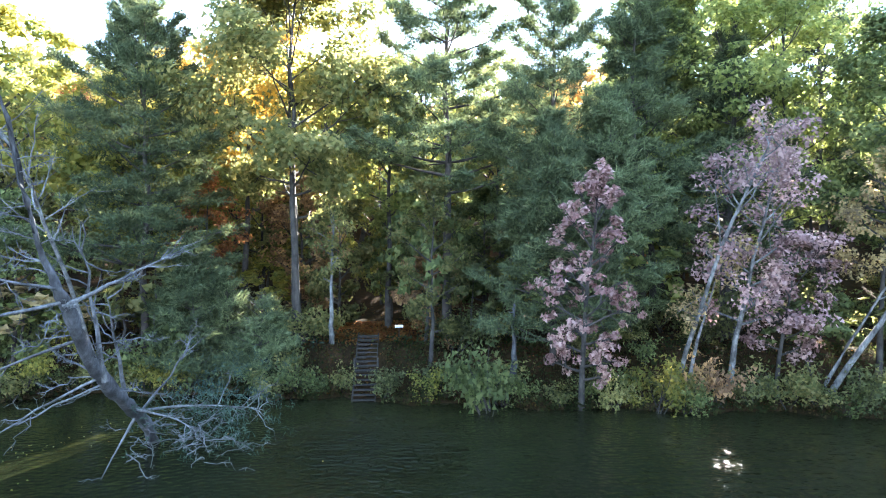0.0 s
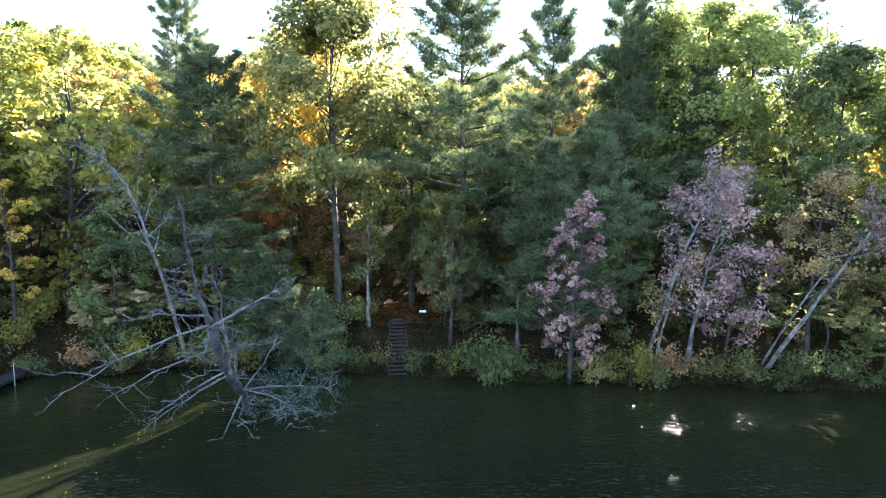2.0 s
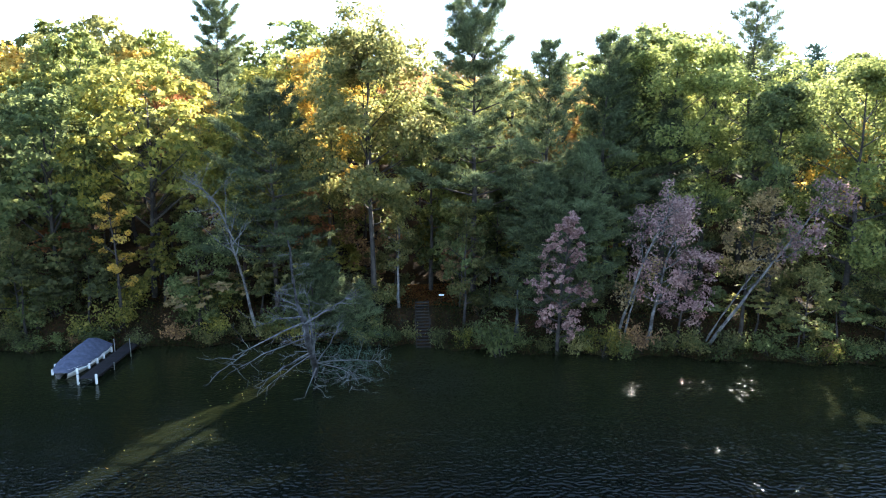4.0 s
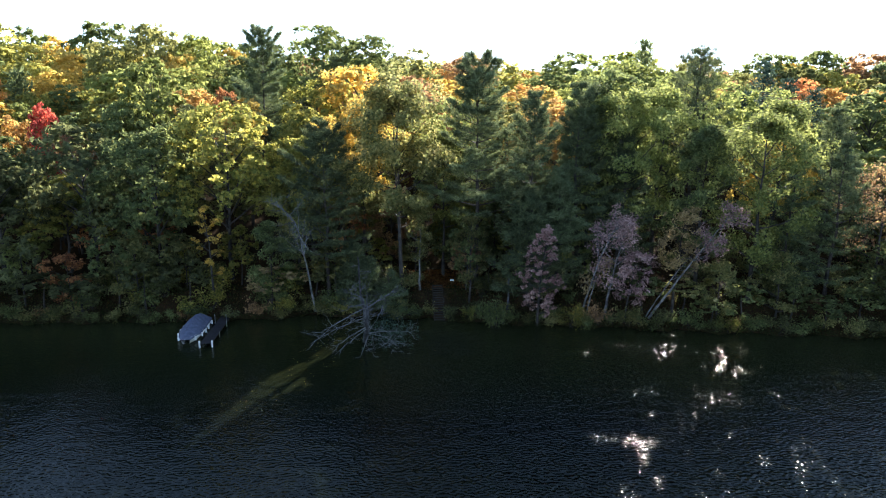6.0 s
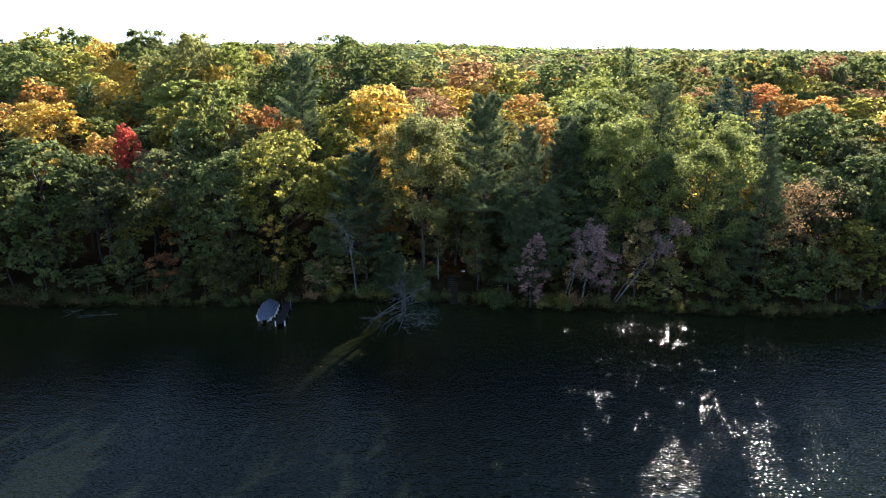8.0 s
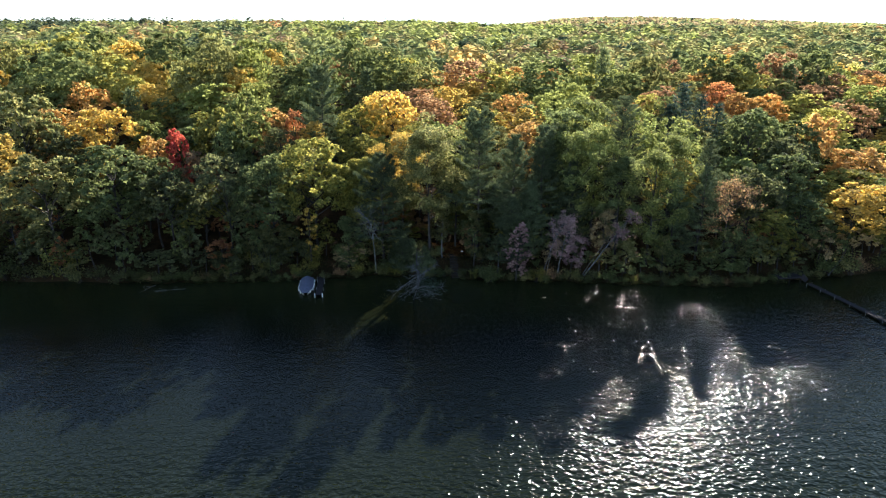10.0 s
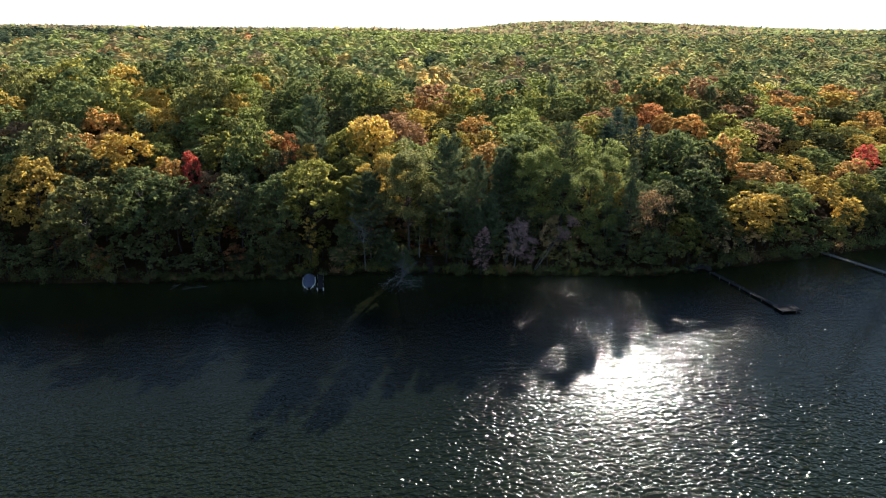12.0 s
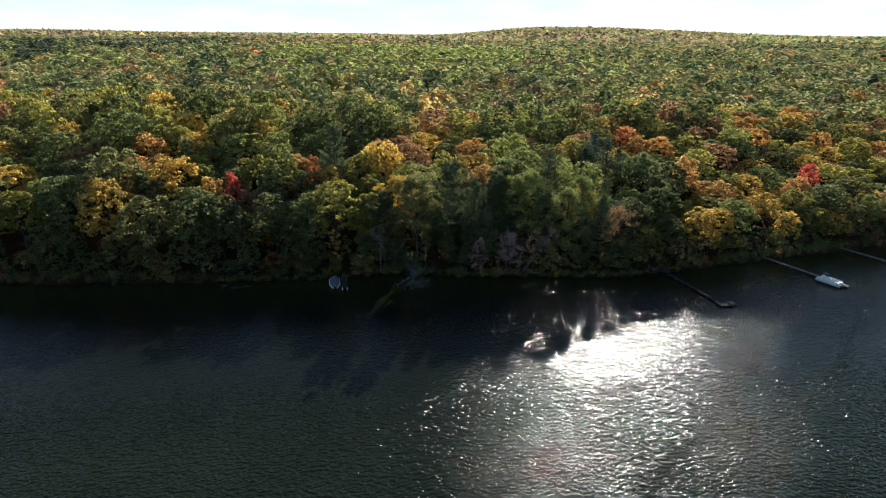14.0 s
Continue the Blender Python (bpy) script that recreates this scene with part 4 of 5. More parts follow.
def litter():
    """Fallen leaves and grass blades on the bank."""
    rng = np.random.default_rng(11)
    n = 15000
    x = rng.uniform(-60, 64, n)
    y = shore(x) + 0.3 + rng.uniform(0, 1, n) ** 1.6 * 16
    c = np.stack([x, y, ground_z(x, y) + 0.04], 1)
    v, q = leaves(c, np.tile([0, -0.2, 1.6], (n, 1)), 0.16, rng)
    tone = np.array([(0.10, 0.050, 0.022), (0.13, 0.066, 0.026), (0.065, 0.040, 0.022), (0.11, 0.078, 0.030), (0.045, 0.056, 0.018)])[rng.integers(0, 5, n)]
    tagged(new("leaf_litter", mesh_of("leaf_litter", v, q, WOODS, tint=np.repeat(tone, 4, 0))), "scattered brown fallen leaves on the bank", "leaf litter", kind="stuff")
    # a drift of russet leaves on the slope above the steps
    n = 5000
    x, y = rng.normal(-4.2, 2.6, n), rng.uniform(36.0, 43.5, n)
    c = np.stack([x, y, ground_z(x, y) + 0.05], 1)
    v, q = leaves(c, np.tile([0, -0.2, 1.6], (n, 1)), 0.17, rng)
    tone = np.array([(0.19, 0.075, 0.028), (0.25, 0.11, 0.038), (0.13, 0.055, 0.026), (0.22, 0.13, 0.045)])[rng.integers(0, 4, n)]
    tagged(new("leaf_litter", mesh_of("leaf_litter", v, q, WOODS, tint=np.repeat(tone, 4, 0))), "russet drift of fallen leaves above the steps", "leaf litter", kind="stuff")
    n = 16000
    x = rng.uniform(-62, 66, n)
    x = x[np.abs(x + 4.2) > 0.9]
    n = len(x)
    y = shore(x) + 0.05 + rng.uniform(0, 1, n) ** 1.5 * 4.5
    c = np.stack([x, y, ground_z(x, y) - 0.03], 1)
    d = np.stack([rng.normal(0, 0.25, n), rng.normal(-0.25, 0.25, n), np.ones(n)], 1) * rng.uniform(0.2, 0.6, (n, 1))
    w = np.stack([np.cos(rng.uniform(0, 6.28, n)), np.sin(rng.uniform(0, 6.28, n)), np.zeros(n)], 1) * 0.018
    V = np.stack([c - w, c + w, c + d], 1).reshape(-1, 3)
    tone = np.array([(0.028, 0.037, 0.014), (0.040, 0.043, 0.016), (0.060, 0.048, 0.022)])[rng.integers(0, 3, n)]
    tagged(new("grass", mesh_of("grass", V, np.arange(len(V)).reshape(-1, 3), WOODS, tint=np.repeat(tone, 3, 0))), "thin green and straw grass along the bank", "grass", kind="stuff")


def herbs():
    """Low leafy growth that covers the bank and hangs over the waterline."""
    rng = np.random.default_rng(12)
    n = 42000
    x = rng.uniform(-64, 68, n)
    x = x[np.abs(x + 4.2) > 0.75]
    n = len(x)
    d = rng.uniform(0, 1, n) ** 1.7 * 6 - 0.25
    y = shore(x) + d
    tall = (0.35 + 0.35 * np.sin(x * 1.9) * np.sin(x * 0.7 + y)) * np.clip(1.2 - d * 0.12, 0.2, 1) + 0.15
    c = np.stack([x, y, np.maximum(ground_z(x, y), 0.0) + rng.uniform(0, 1, n) * tall + 0.04], 1)
    v, q = leaves(c, np.tile([0, -0.35, 1.0], (n, 1)), 0.15, rng, 0.7, 0.1, 0.8, True)
    tone = np.array([(0.026, 0.034, 0.016), (0.032, 0.042, 0.018), (0.046, 0.044, 0.020), (0.048, 0.033, 0.021), (0.020, 0.029, 0.014), (0.060, 0.047, 0.023)])
    pick = np.clip(((np.sin(x * 0.8) + np.sin(x * 2.1 + y)) * 1.2 + rng.normal(2.5, 1.2, n)), 0, 5).astype(int)
    tagged(new("undergrowth", mesh_of("undergrowth", v, q, WOODS, tint=np.repeat(tone[pick], 3, 0))), "low tangled green and tan undergrowth on the bank", "undergrowth", kind="stuff")


def floating_leaves():
    """Yellow leaves that drift on the lake near the shore."""
    rng = np.random.default_rng(13)
    n = 2600
    x = rng.uniform(-40, 30, n)
    y = shore(x) - 0.4 - rng.uniform(0, 1, n) ** 1.3 * 24
    # most of them show in the sunlit strip
    along = (x + 14) * math.cos(radians(SUN_AZ)) - (y - 26) * math.sin(radians(SUN_AZ))
    near = np.where(np.abs(along) < 2.6, 0.9, 0.07)
    kept = soft_noise(x * 0.22 + 40, y * 0.3 + 40) * near > rng.uniform(0.05, 0.6, n)
    x, y = x[kept], y[kept]
    c = np.stack([x, y, np.full(len(x), 0.02)], 1)
    v, q = leaves(c, np.tile([0, 0, 3.0], (len(x), 1)), 0.085, rng, 0.7, 0.12, 0.5)
    v[:, 2] = np.maximum(v[:, 2], 0.008)
    tone = np.array([(0.42, 0.34, 0.10), (0.36, 0.22, 0.08), (0.30, 0.30, 0.12), (0.45, 0.42, 0.22)])[rng.integers(0, 4, len(x))]
    tagged(new("floating_leaves", mesh_of("floating_leaves", v, q, WOODS, tint=np.repeat(tone, 4, 0))), "fallen yellow leaves floating on the dark water", "leaf litter", kind="stuff")


litter()
herbs()
floating_leaves()

# ---------- steps, boats and docks ----------


def block(bm, size, m, bevel=0.012):
    r = bmesh.ops.create_cube(bm, size=1.0, matrix=m @ Matrix.Diagonal((*size, 1)))
    if bevel:
        edges = list({e for vv in r["verts"] for e in vv.link_edges})
        bmesh.ops.bevel(bm, geom=edges, offset=bevel, segments=1, affect="EDGES")


def rod(bm, a, b, r, sides=10):
    a, b = Vector(a), Vector(b)
    d = b - a
    m = Matrix.Translation((a + b) / 2) @ d.to_track_quat("Z", "Y").to_matrix().to_4x4()
    bmesh.ops.create_cone(bm, cap_ends=True, segments=sides, radius1=r, radius2=r, depth=d.length, matrix=m)


def one_block(name, size, m, mat, parent, label="", bevel=0.012):
    bm = bmesh.new()
    block(bm, size, m, bevel)
    return part(name, bm, mat, parent, label)


def one_rod(name, a, b, r, mat, parent, label="", sides=10):
    bm = bmesh.new()
    rod(bm, a, b, r, sides)
    return part(name, bm, mat, parent, label)


def steps():
    root = new("wooden_steps")
    root.matrix_world = pose(-4.15, 31.3, -0.15, 0, 0, 4)
    tagged(root, "weathered timber steps leading down the bank to the lake", "steps")
    rise, run, n = 0.19, 0.34, 15
    for i in range(n):
        one_block("tread", (1.15, 0.30, 0.055), pose(0, i * run, 0.22 + i * rise, 0, 0, random.uniform(-0.8, 0.8)), STEP_WOOD, root)
        if i > 5:
            one_block("riser", (1.10, 0.035, 0.13), pose(0, i * run + 0.13, 0.13 + i * rise), STEP_WOOD, root)
    slope = math.degrees(math.atan2(rise, run))
    length = math.hypot(rise, run) * n
    for sx in (-0.60, 0.60):
        one_block("stringer", (0.05, length, 0.24), pose(sx, n * run / 2 - 0.15, 0.08 + n * rise / 2, slope), STEP_WOOD, root)
    for sx in (-0.66, 0.66):
        one_block("post", (0.09, 0.09, 1.1), pose(sx, 7 * run, 0.1 + 7 * rise), STEP_WOOD, root)


steps()


def small_sign():
    root = new("small_sign")
    root.matrix_world = pose(-2.7, 36.8, float(ground_z(-2.7, 36.8)))
    tagged(root, "small white board on a post by the steps", "sign")
    one_block("board", (0.5, 0.03, 0.16), pose(0, 0, 0.75), WHITE, root)
    one_rod("post", (0, 0.03, -0.2), (0, 0.03, 0.8), 0.03, STEP_WOOD, root)


small_sign()


def dock(a, b, width, z, label, rails=0.0, board=None, sleeves=False):
    """A plank dock from a on the shore to b in the lake."""
    a, b = Vector((*a, 0)), Vector((*b, 0))
    d = b - a
    root = new("dock")
    root.matrix_world = Matrix.Translation((a.x, a.y, z)) @ pose(0, 0, 0, 0, 0, math.degrees(math.atan2(d.y, d.x)))
    tagged(root, label, "dock")
    L = d.length
    bm = bmesh.new()
    block(bm, (0.145 - 0.008, width, 0.035), Matrix(), 0.004)
    me = bpy.data.meshes.new("plank")
    bm.to_mesh(me)
    bm.free()
    me.materials.append(board or PLANK)
    n = int(L / 0.145)
    for i in range(n):
        p = child("plank", me, root)
        p.matrix_basis = pose(0.07 + i * 0.145, random.uniform(-0.012, 0.012), random.uniform(-0.004, 0.004), 0, 0, random.uniform(-0.4, 0.4))
    for sy in (-1, 1):
        one_block("beam", (L, 0.05, 0.16), pose(L / 2, sy * (width / 2 - 0.08), -0.10), board or PLANK, root)
    for i in range(int(L / 3) + 1):
        x = min(L - 0.1, 0.2 + i * 3.0)
        for sy in (-1, 1):
            one_rod("leg", (x, sy * (width / 2 + 0.03), -2.2), (x, sy * (width / 2 + 0.03), 0.12 + (rails if i == 1 else 0)), 0.028, STEEL, root)
    if sleeves:
        for sy in (-1, 1):
            y = sy * (width / 2 + 0.05)
            one_rod("post_sleeve", (L - 0.15, y, -0.42), (L - 0.15, y, 0.28), 0.085, WHITE, root, "white plastic post sleeve", 12)
    return root


dock((-28.8, 32.2), (-27.9, 23.0), 1.15, 0.48, "dark plank dock with slim steel legs beside the covered boat", 0.9, DARK_PLANK, True)
dock((58.9, 26.4), (62.9, 8.0), 1.0, 0.45, "long dark plank dock reaching into the lake", 0.0, DARK_PLANK)
dock((62.2, 6.9), (66.6, 7.3), 2.4, 0.45, "low grey plank platform at the end of the long dock", 0.0, DARK_PLANK)
dock((92.6, 37.6), (101.8, 14.6), 1.2, 0.5, "long grey plank dock with a boat moored beside it", 0.0)
dock((121.5, 43.5), (131.0, 21.0), 1.2, 0.5, "long grey plank dock farther along the shore", 0.0)


def loft(sections):
    """Vertices and quads of a skin over equally long cross-sections."""
    V = np.concatenate(sections)
    k, m = len(sections), len(sections[0])
    i, j = np.meshgrid(np.arange(k - 1), np.arange(m - 1), indexing="ij")
    a = i * m + j
    return V, np.stack([a, a + 1, a + m + 1, a + m], -1).reshape(-1, 4)


def covered_boat():
    """A boat under a sagging canvas cover, high amidships and drawn down to a narrow bow, with white fenders along its side."""
    root = new("covered_boat")
    root.matrix_world = pose(-30.7, 27.0, 0.42, 0, 0, 6)
    tagged(root, "boat under a sagging grey-blue canvas cover beside the dock", "boat")
    rng = np.random.default_rng(3)

    def half_at(t):
        return 1.22 * (1 - 0.62 * max(0.0, -t) ** 2.6) * (1 - 0.08 * max(0.0, t) ** 4)

    secs = []
    for t in np.linspace(-1, 1, 19):
        half = half_at(t)
        rim = 0.30 + 0.06 * t
        top = rim + 0.16 + 0.78 * max(0.0, 1 - abs((t - 0.45) / 1.42) ** 1.7) * (1 - max(0.0, t - 0.45) ** 2 * 1.6)
        prof = []
        for u in np.linspace(-1, 1, 21):
            au = abs(u)
            if au > 0.86:
                x, z = np.sign(u) * half * (1.0 + 0.03 * math.sin(t * 13 + u)), rim - (au - 0.86) / 0.14 * (0.16 + 0.06 * math.sin(t * 11))
            else:
                x, z = u / 0.86 * half, rim + (top - rim) * (1 - (au / 0.86) ** 1.25)
            z += 0.035 * math.sin(t * 15 + u * 4) * (1 - au) + rng.normal(0, 0.008)
            prof.append((x, t * 2.95, z))
        secs.append(np.array(prof))
    ends = []
    for sec, dy in ((secs[0], -0.06), (secs[-1], 0.06)):
        lip = sec.copy()
        lip[:, 1] += dy
        lip[:, 2] = np.minimum(lip[:, 2], 0.10)
        ends.append(lip)
    v, q = loft([ends[0], *secs, ends[1]])
    child("cover", mesh_of("cover", v, q, CANVAS, True), root, "sagging grey-blue canvas cover")
    hull = []
    for t in np.linspace(-1, 1, 13):
        half = half_at(t) * 0.97
        hull.append(np.array([(half * a, t * 2.88, z) for a, z in ((-1, 0.28), (-0.97, 0.0), (-0.8, -0.35), (0, -0.5), (0.8, -0.35), (0.97, 0.0), (1, 0.28))]))
    v, q = loft(hull)
    child("hull", mesh_of("hull", v, q, SEAT, True), root, "pale hull under the cover")
    one_block("transom", (2.05, 0.06, 0.62), pose(0, 2.9, -0.02), SEAT, root)
    for sx in (-1, 1):
        for a, b in zip(np.linspace(-0.95, 0.7, 9), np.linspace(-0.95, 0.7, 9)[1:]):
            one_rod("rub_rail", (sx * half_at(a) * 1.01, a * 2.95, 0.06 + 0.05 * a), (sx * half_at(b) * 1.01, b * 2.95, 0.06 + 0.05 * b), 0.035, WHITE, root, sides=6)
    for y in (-2.4, -1.3, -0.2, 0.9, 2.4):
        for sx in (-1, 1):
            x = sx * (half_at(y / 2.95) + 0.09)
            one_rod("fender", (x, y, 0.20), (x, y, -0.22), 0.085, WHITE, root, "hanging white fender")


covered_boat()


def open_boat():
    root = new("pontoon_boat")
    root.matrix_world = pose(98.9, 17.9, 0.30, 0, 0, 22)
    tagged(root, "open white pontoon boat moored beside the dock", "boat")
    one_block("deck", (2.4, 6.4, 0.12), pose(0, 0, 0.35), ALU, root)
    for sx in (-0.85, 0.85):
        one_rod("pontoon", (sx, -3.1, 0.02), (sx, 3.1, 0.02), 0.29, ALU, root, sides=16)
    for sx in (-1.15, 1.15):
        one_block("side_panel", (0.04, 5.4, 0.55), pose(sx, 0.1, 0.70), WHITE, root)
        one_rod("rail", (sx, -2.7, 1.12), (sx, 2.8, 1.12), 0.025, ALU, root)
        for y in (-2.6, -0.9, 0.9, 2.7):
            one_rod("rail_post", (sx, y, 0.4), (sx, y, 1.12), 0.02, ALU, root)
    for y, w in ((-2.3, 0.9), (2.2, 0.9)):
        for sx in (-0.65, 0.65):
            one_block("bench", (0.85, 0.9, 0.45), pose(sx, y, 0.64), SEAT, root, bevel=0.06)
    one_block("console", (0.6, 0.5, 0.8), pose(0.55, 0.3, 0.8), WHITE, root, bevel=0.06)
    bm = bmesh.new()
    for y in (0.9, 1.5):
        pts = [(-1.15, y, 1.1), (-1.0, y + 0.3, 1.9), (0, y + 0.35, 2.05), (1.0, y + 0.3, 1.9), (1.15, y, 1.1)]
        for a_, b_ in zip(pts, pts[1:]):
            rod(bm, a_, b_, 0.02, 6)
    part("bimini_frame", bm, ALU, root)
    one_block("motor", (0.4, 0.5, 0.7), pose(0, -3.3, 0.5), STEEL, root, bevel=0.08)


open_boat()


def shore_deck():
    root = new("shore_deck")
    root.matrix_world = pose(55.6, 27.9, 1.35, 0, 0, 6)
    tagged(root, "small dark weathered deck with a railing at the water", "deck")
    for i in range(15):
        one_block("plank", (4.6, 0.135, 0.04), pose(0, -1.0 + i * 0.142, 0), DARK_PLANK, root, bevel=0.004)
    for sx in (-2.2, 0, 2.2):
        for sy in (-0.95, 0.95):
            one_block("leg", (0.1, 0.1, 2.6), pose(sx, sy, -1.3), DARK_PLANK, root)
    one_block("skirt", (4.6, 0.05, 0.2), pose(0, -1.10, -0.1), DARK_PLANK, root)
    for sx in (0.4, 1.3, 2.25):
        one_block("rail_post", (0.08, 0.08, 1.0), pose(sx, -1.0, 0.5), DARK_PLANK, root)
    one_block("handrail", (2.0, 0.1, 0.05), pose(1.3, -1.0, 1.02), DARK_PLANK, root)
    one_block("stair", (0.9, 0.06, 1.6), pose(2.9, -0.9, -0.35, 0, -50, 0), DARK_PLANK, root)


shore_deck()

# ---------- the wood behind ----------
TREES = [  # x, y, height of the top over the lake, width, tone
    # along the water
    # darker greens at x -46.5 and -38.5 put the front row's shade into the leaves
    (-77.0, 33.5, 22.4, 13.0, "olive"), (-67.0, 38.5, 23.0, 14.0, "green"), (-46.5, 37.0, 21.6, 10.5, "darkgreen"), (-38.5, 36.0, 21.4, 10.5, "green"),
    (-56.5, 36.0, 18.5, 10.0, "darkgreen"), (-61.5, 42.0, 20.0, 9.0, "green"), (-30.5, 39.0, 23.8, 12.0, "yellow"), (-90.0, 41.0, 25.0, 13.0, "gold"),
    (-101, 44, 25.5, 13.0, "green"), (-112, 42, 22.0, 12.0, "yellow"), (-124, 48, 24.0, 13.0, "green"),
    (52.0, 37.0, 18.5, 10.0, "darkgreen"), (62.0, 42.0, 20.0, 11.0, "green"), (60.0, 33.5, 14.0, 9.0, "green"), (70.0, 34.5, 16.0, 11.0, "gold"), (77.5, 38.0, 15.0, 9.0, "gold"),
    (83.5, 41.0, 16.6, 12.0, "lime"), (96, 47.5, 17.0, 11.0, "gold"), (109, 51, 16.5, 11.0, "yellow"), (122, 55, 17.0, 12.0, "green"), (137, 62, 18.0, 13.0, "olive"),
    # behind them
    (-60.2, 52.5, 23.8, 4.8, "red"), (-65.8, 54.0, 22.2, 6.0, "orange"), (-76.0, 57.5, 27.2, 14.0, "gold"), (-83.0, 63.0, 27.0, 9.0, "orange"), (-91.5, 54.0, 31.0, 14.0, "olive"),
    (-55.0, 62.5, 26.8, 11.5, "yellow"), (-47.5, 58.5, 30.4, 9.5, "lime"), (-49.5, 54.5, 24.0, 8.0, "green"), (-38.6, 64.5, 26.2, 5.5, "russet"), (-33.4, 57.5, 24.6, 6.5, "gold"),
    (-39.5, 54.0, 23.6, 8.0, "darkgreen"), (-24.0, 62.5, 27.4, 10.0, "yellow"), (-18.0, 66.0, 29.8, 13.0, "gold"), (-11.0, 57.0, 24.5, 10.0, "yellow"), (-22.5, 50.0, 23.0, 9.0, "yellow"),
    (-2.0, 56.0, 24.6, 10.0, "lime"), (5.0, 52.5, 24.0, 9.0, "olive"), (12.0, 67.0, 26.0, 13.0, "gold"), (3.0, 72.0, 25.5, 10.0, "yellow"), (17.5, 47.5, 28.2, 11.0, "green"),
    (23.5, 54.0, 29.6, 12.5, "lime"), (33.0, 53.0, 27.6, 11.0, "lime"), (42.0, 52.0, 25.8, 11.0, "lime"), (36.0, 64.0, 24.0, 11.0, "olive"),
    (62.0, 61.0, 26.4, 12.5, "green"), (71.0, 59.5, 24.0, 11.0, "green"), (77.0, 61.0, 25.4, 9.0, "orange"), (66.0, 52.0, 21.4, 10.0, "darkgreen"),
    (86.0, 57.0, 18.6, 12.0, "orange"), (93.0, 63.0, 18.4, 9.0, "yellow"), (101, 66.0, 18.4, 11.0, "gold"), (112, 74, 19.5, 11.0, "green"), (118, 64, 17.5, 10.0, "orange"), (128, 72, 20.0, 6.5, "red"),
    (-92.0, 81.0, 31.4, 10.5, "orange"), (-101, 86.0, 37.8, 16.0, "green"), (-94.0, 99.0, 38.4, 14.0, "yellow"), (-84.5, 99.5, 35.2, 11.0, "gold"), (-82.0, 110, 42.4, 13.0, "green"),
    (-71.0, 89.5, 36.0, 9.0, "olive"), (-62.5, 81.5, 30.8, 13.0, "lime"), (-52.0, 84.0, 31.0, 11.0, "lime"), (-53.0, 72.0, 28.6, 8.0, "olive"), (-64.0, 95.0, 40.2, 10.0, "olive"), (-56.8, 100, 38.4, 10.0, "lime"), (-46.0, 98.0, 34.0, 11.0, "green"),
    (-41.0, 82.0, 30.5, 9.0, "green"), (-30.5, 104, 40.8, 14.0, "green"), (-20.5, 102, 38.6, 14.0, "green"), (-10.5, 99.5, 35.4, 13.0, "olive"), (-117, 121, 43.2, 15.0, "yellow"), (-114, 134, 44.0, 14.0, "green"), (-102, 126, 40.6, 13.0, "gold"), (-76.0, 126, 42.4, 11.0, "olive"), (-64.0, 127, 40.0, 12.0, "lime"), (-57.0, 131, 39.4, 11.0, "green"), (-40.0, 101, 36.5, 9.0, "green"), (11.5, 113, 34.4, 12.0, "yellow"), (-27.0, 84.0, 31.0, 9.0, "darkgreen"),
    (3.0, 103, 29.6, 12.0, "gold"), (20.0, 103, 30.8, 15.0, "green"), (52.0, 123, 30.4, 15.0, "green"), (65.0, 113, 31.2, 12.0, "olive"), (41.0, 100, 28.5, 13.0, "olive"),
    (31.0, 133, 31.2, 9.0, "orange"), (18.0, 125, 32.2, 9.0, "orange"), (74.0, 91.0, 27.4, 10.0, "orange"), (82.5, 93.0, 27.0, 10.0, "orange"), (73.5, 101, 29.6, 9.0, "russet"),
    (102, 87.0, 26.2, 11.0, "brown"), (-86.5, 113, 35.2, 10.5, "gold"), (-56.0, 148, 33.8, 9.5, "orange"), (104, 150, 35.4, 14.0, "darkgreen"), (130, 112, 27.0, 12.0, "orange"), (38.0, 80.0, 27.0, 12.0, "green"),
    (24.3, 74.0, 31.6, 11.0, "lime"), (90.0, 78.0, 25.0, 11.0, "yellow"), (2.0, 113, 34.8, 12.0, "brown"), (25.0, 112, 35.6, 14.0, "green"), (40.5, 116, 36.4, 13.0, "lime"), (60.0, 122, 35.4, 12.0, "olive"),
    (79.0, 126, 36.8, 13.0, "green"), (87.0, 119, 36.8, 11.0, "green"), (102, 126, 36.4, 13.0, "brown"), (116, 131, 36.6, 14.0, "green"), (54.0, 95.0, 29.0, 11.0, "brown"), (116, 102, 28.5, 12.0, "lime"),
    # conifers
    (51.5, 74.0, 31.6, 7.0, "spruce"), (56.5, 75.0, 28.8, 6.5, "spruce"), (59.5, 72.0, 26.5, 6.0, "spruce"), (49.5, 76.0, 26.5, 6.5, "spruce"), (47.0, 60.0, 21.5, 6.5, "pine"), (41.0, 108, 38.0, 6.5, "pine"),
]


def canopy(x, y):
    """The height of the wood over its ground, as the nearest of the listed trees give it."""
    d = np.array([((x - a) ** 2 + (y - b) ** 2 + 9.0, t - float(ground_z(a, b))) for a, b, t, w_, k in TREES])
    d = d[np.argsort(d[:, 0])[:5]]
    return float((d[:, 1] / d[:, 0]).sum() / (1 / d[:, 0]).sum())


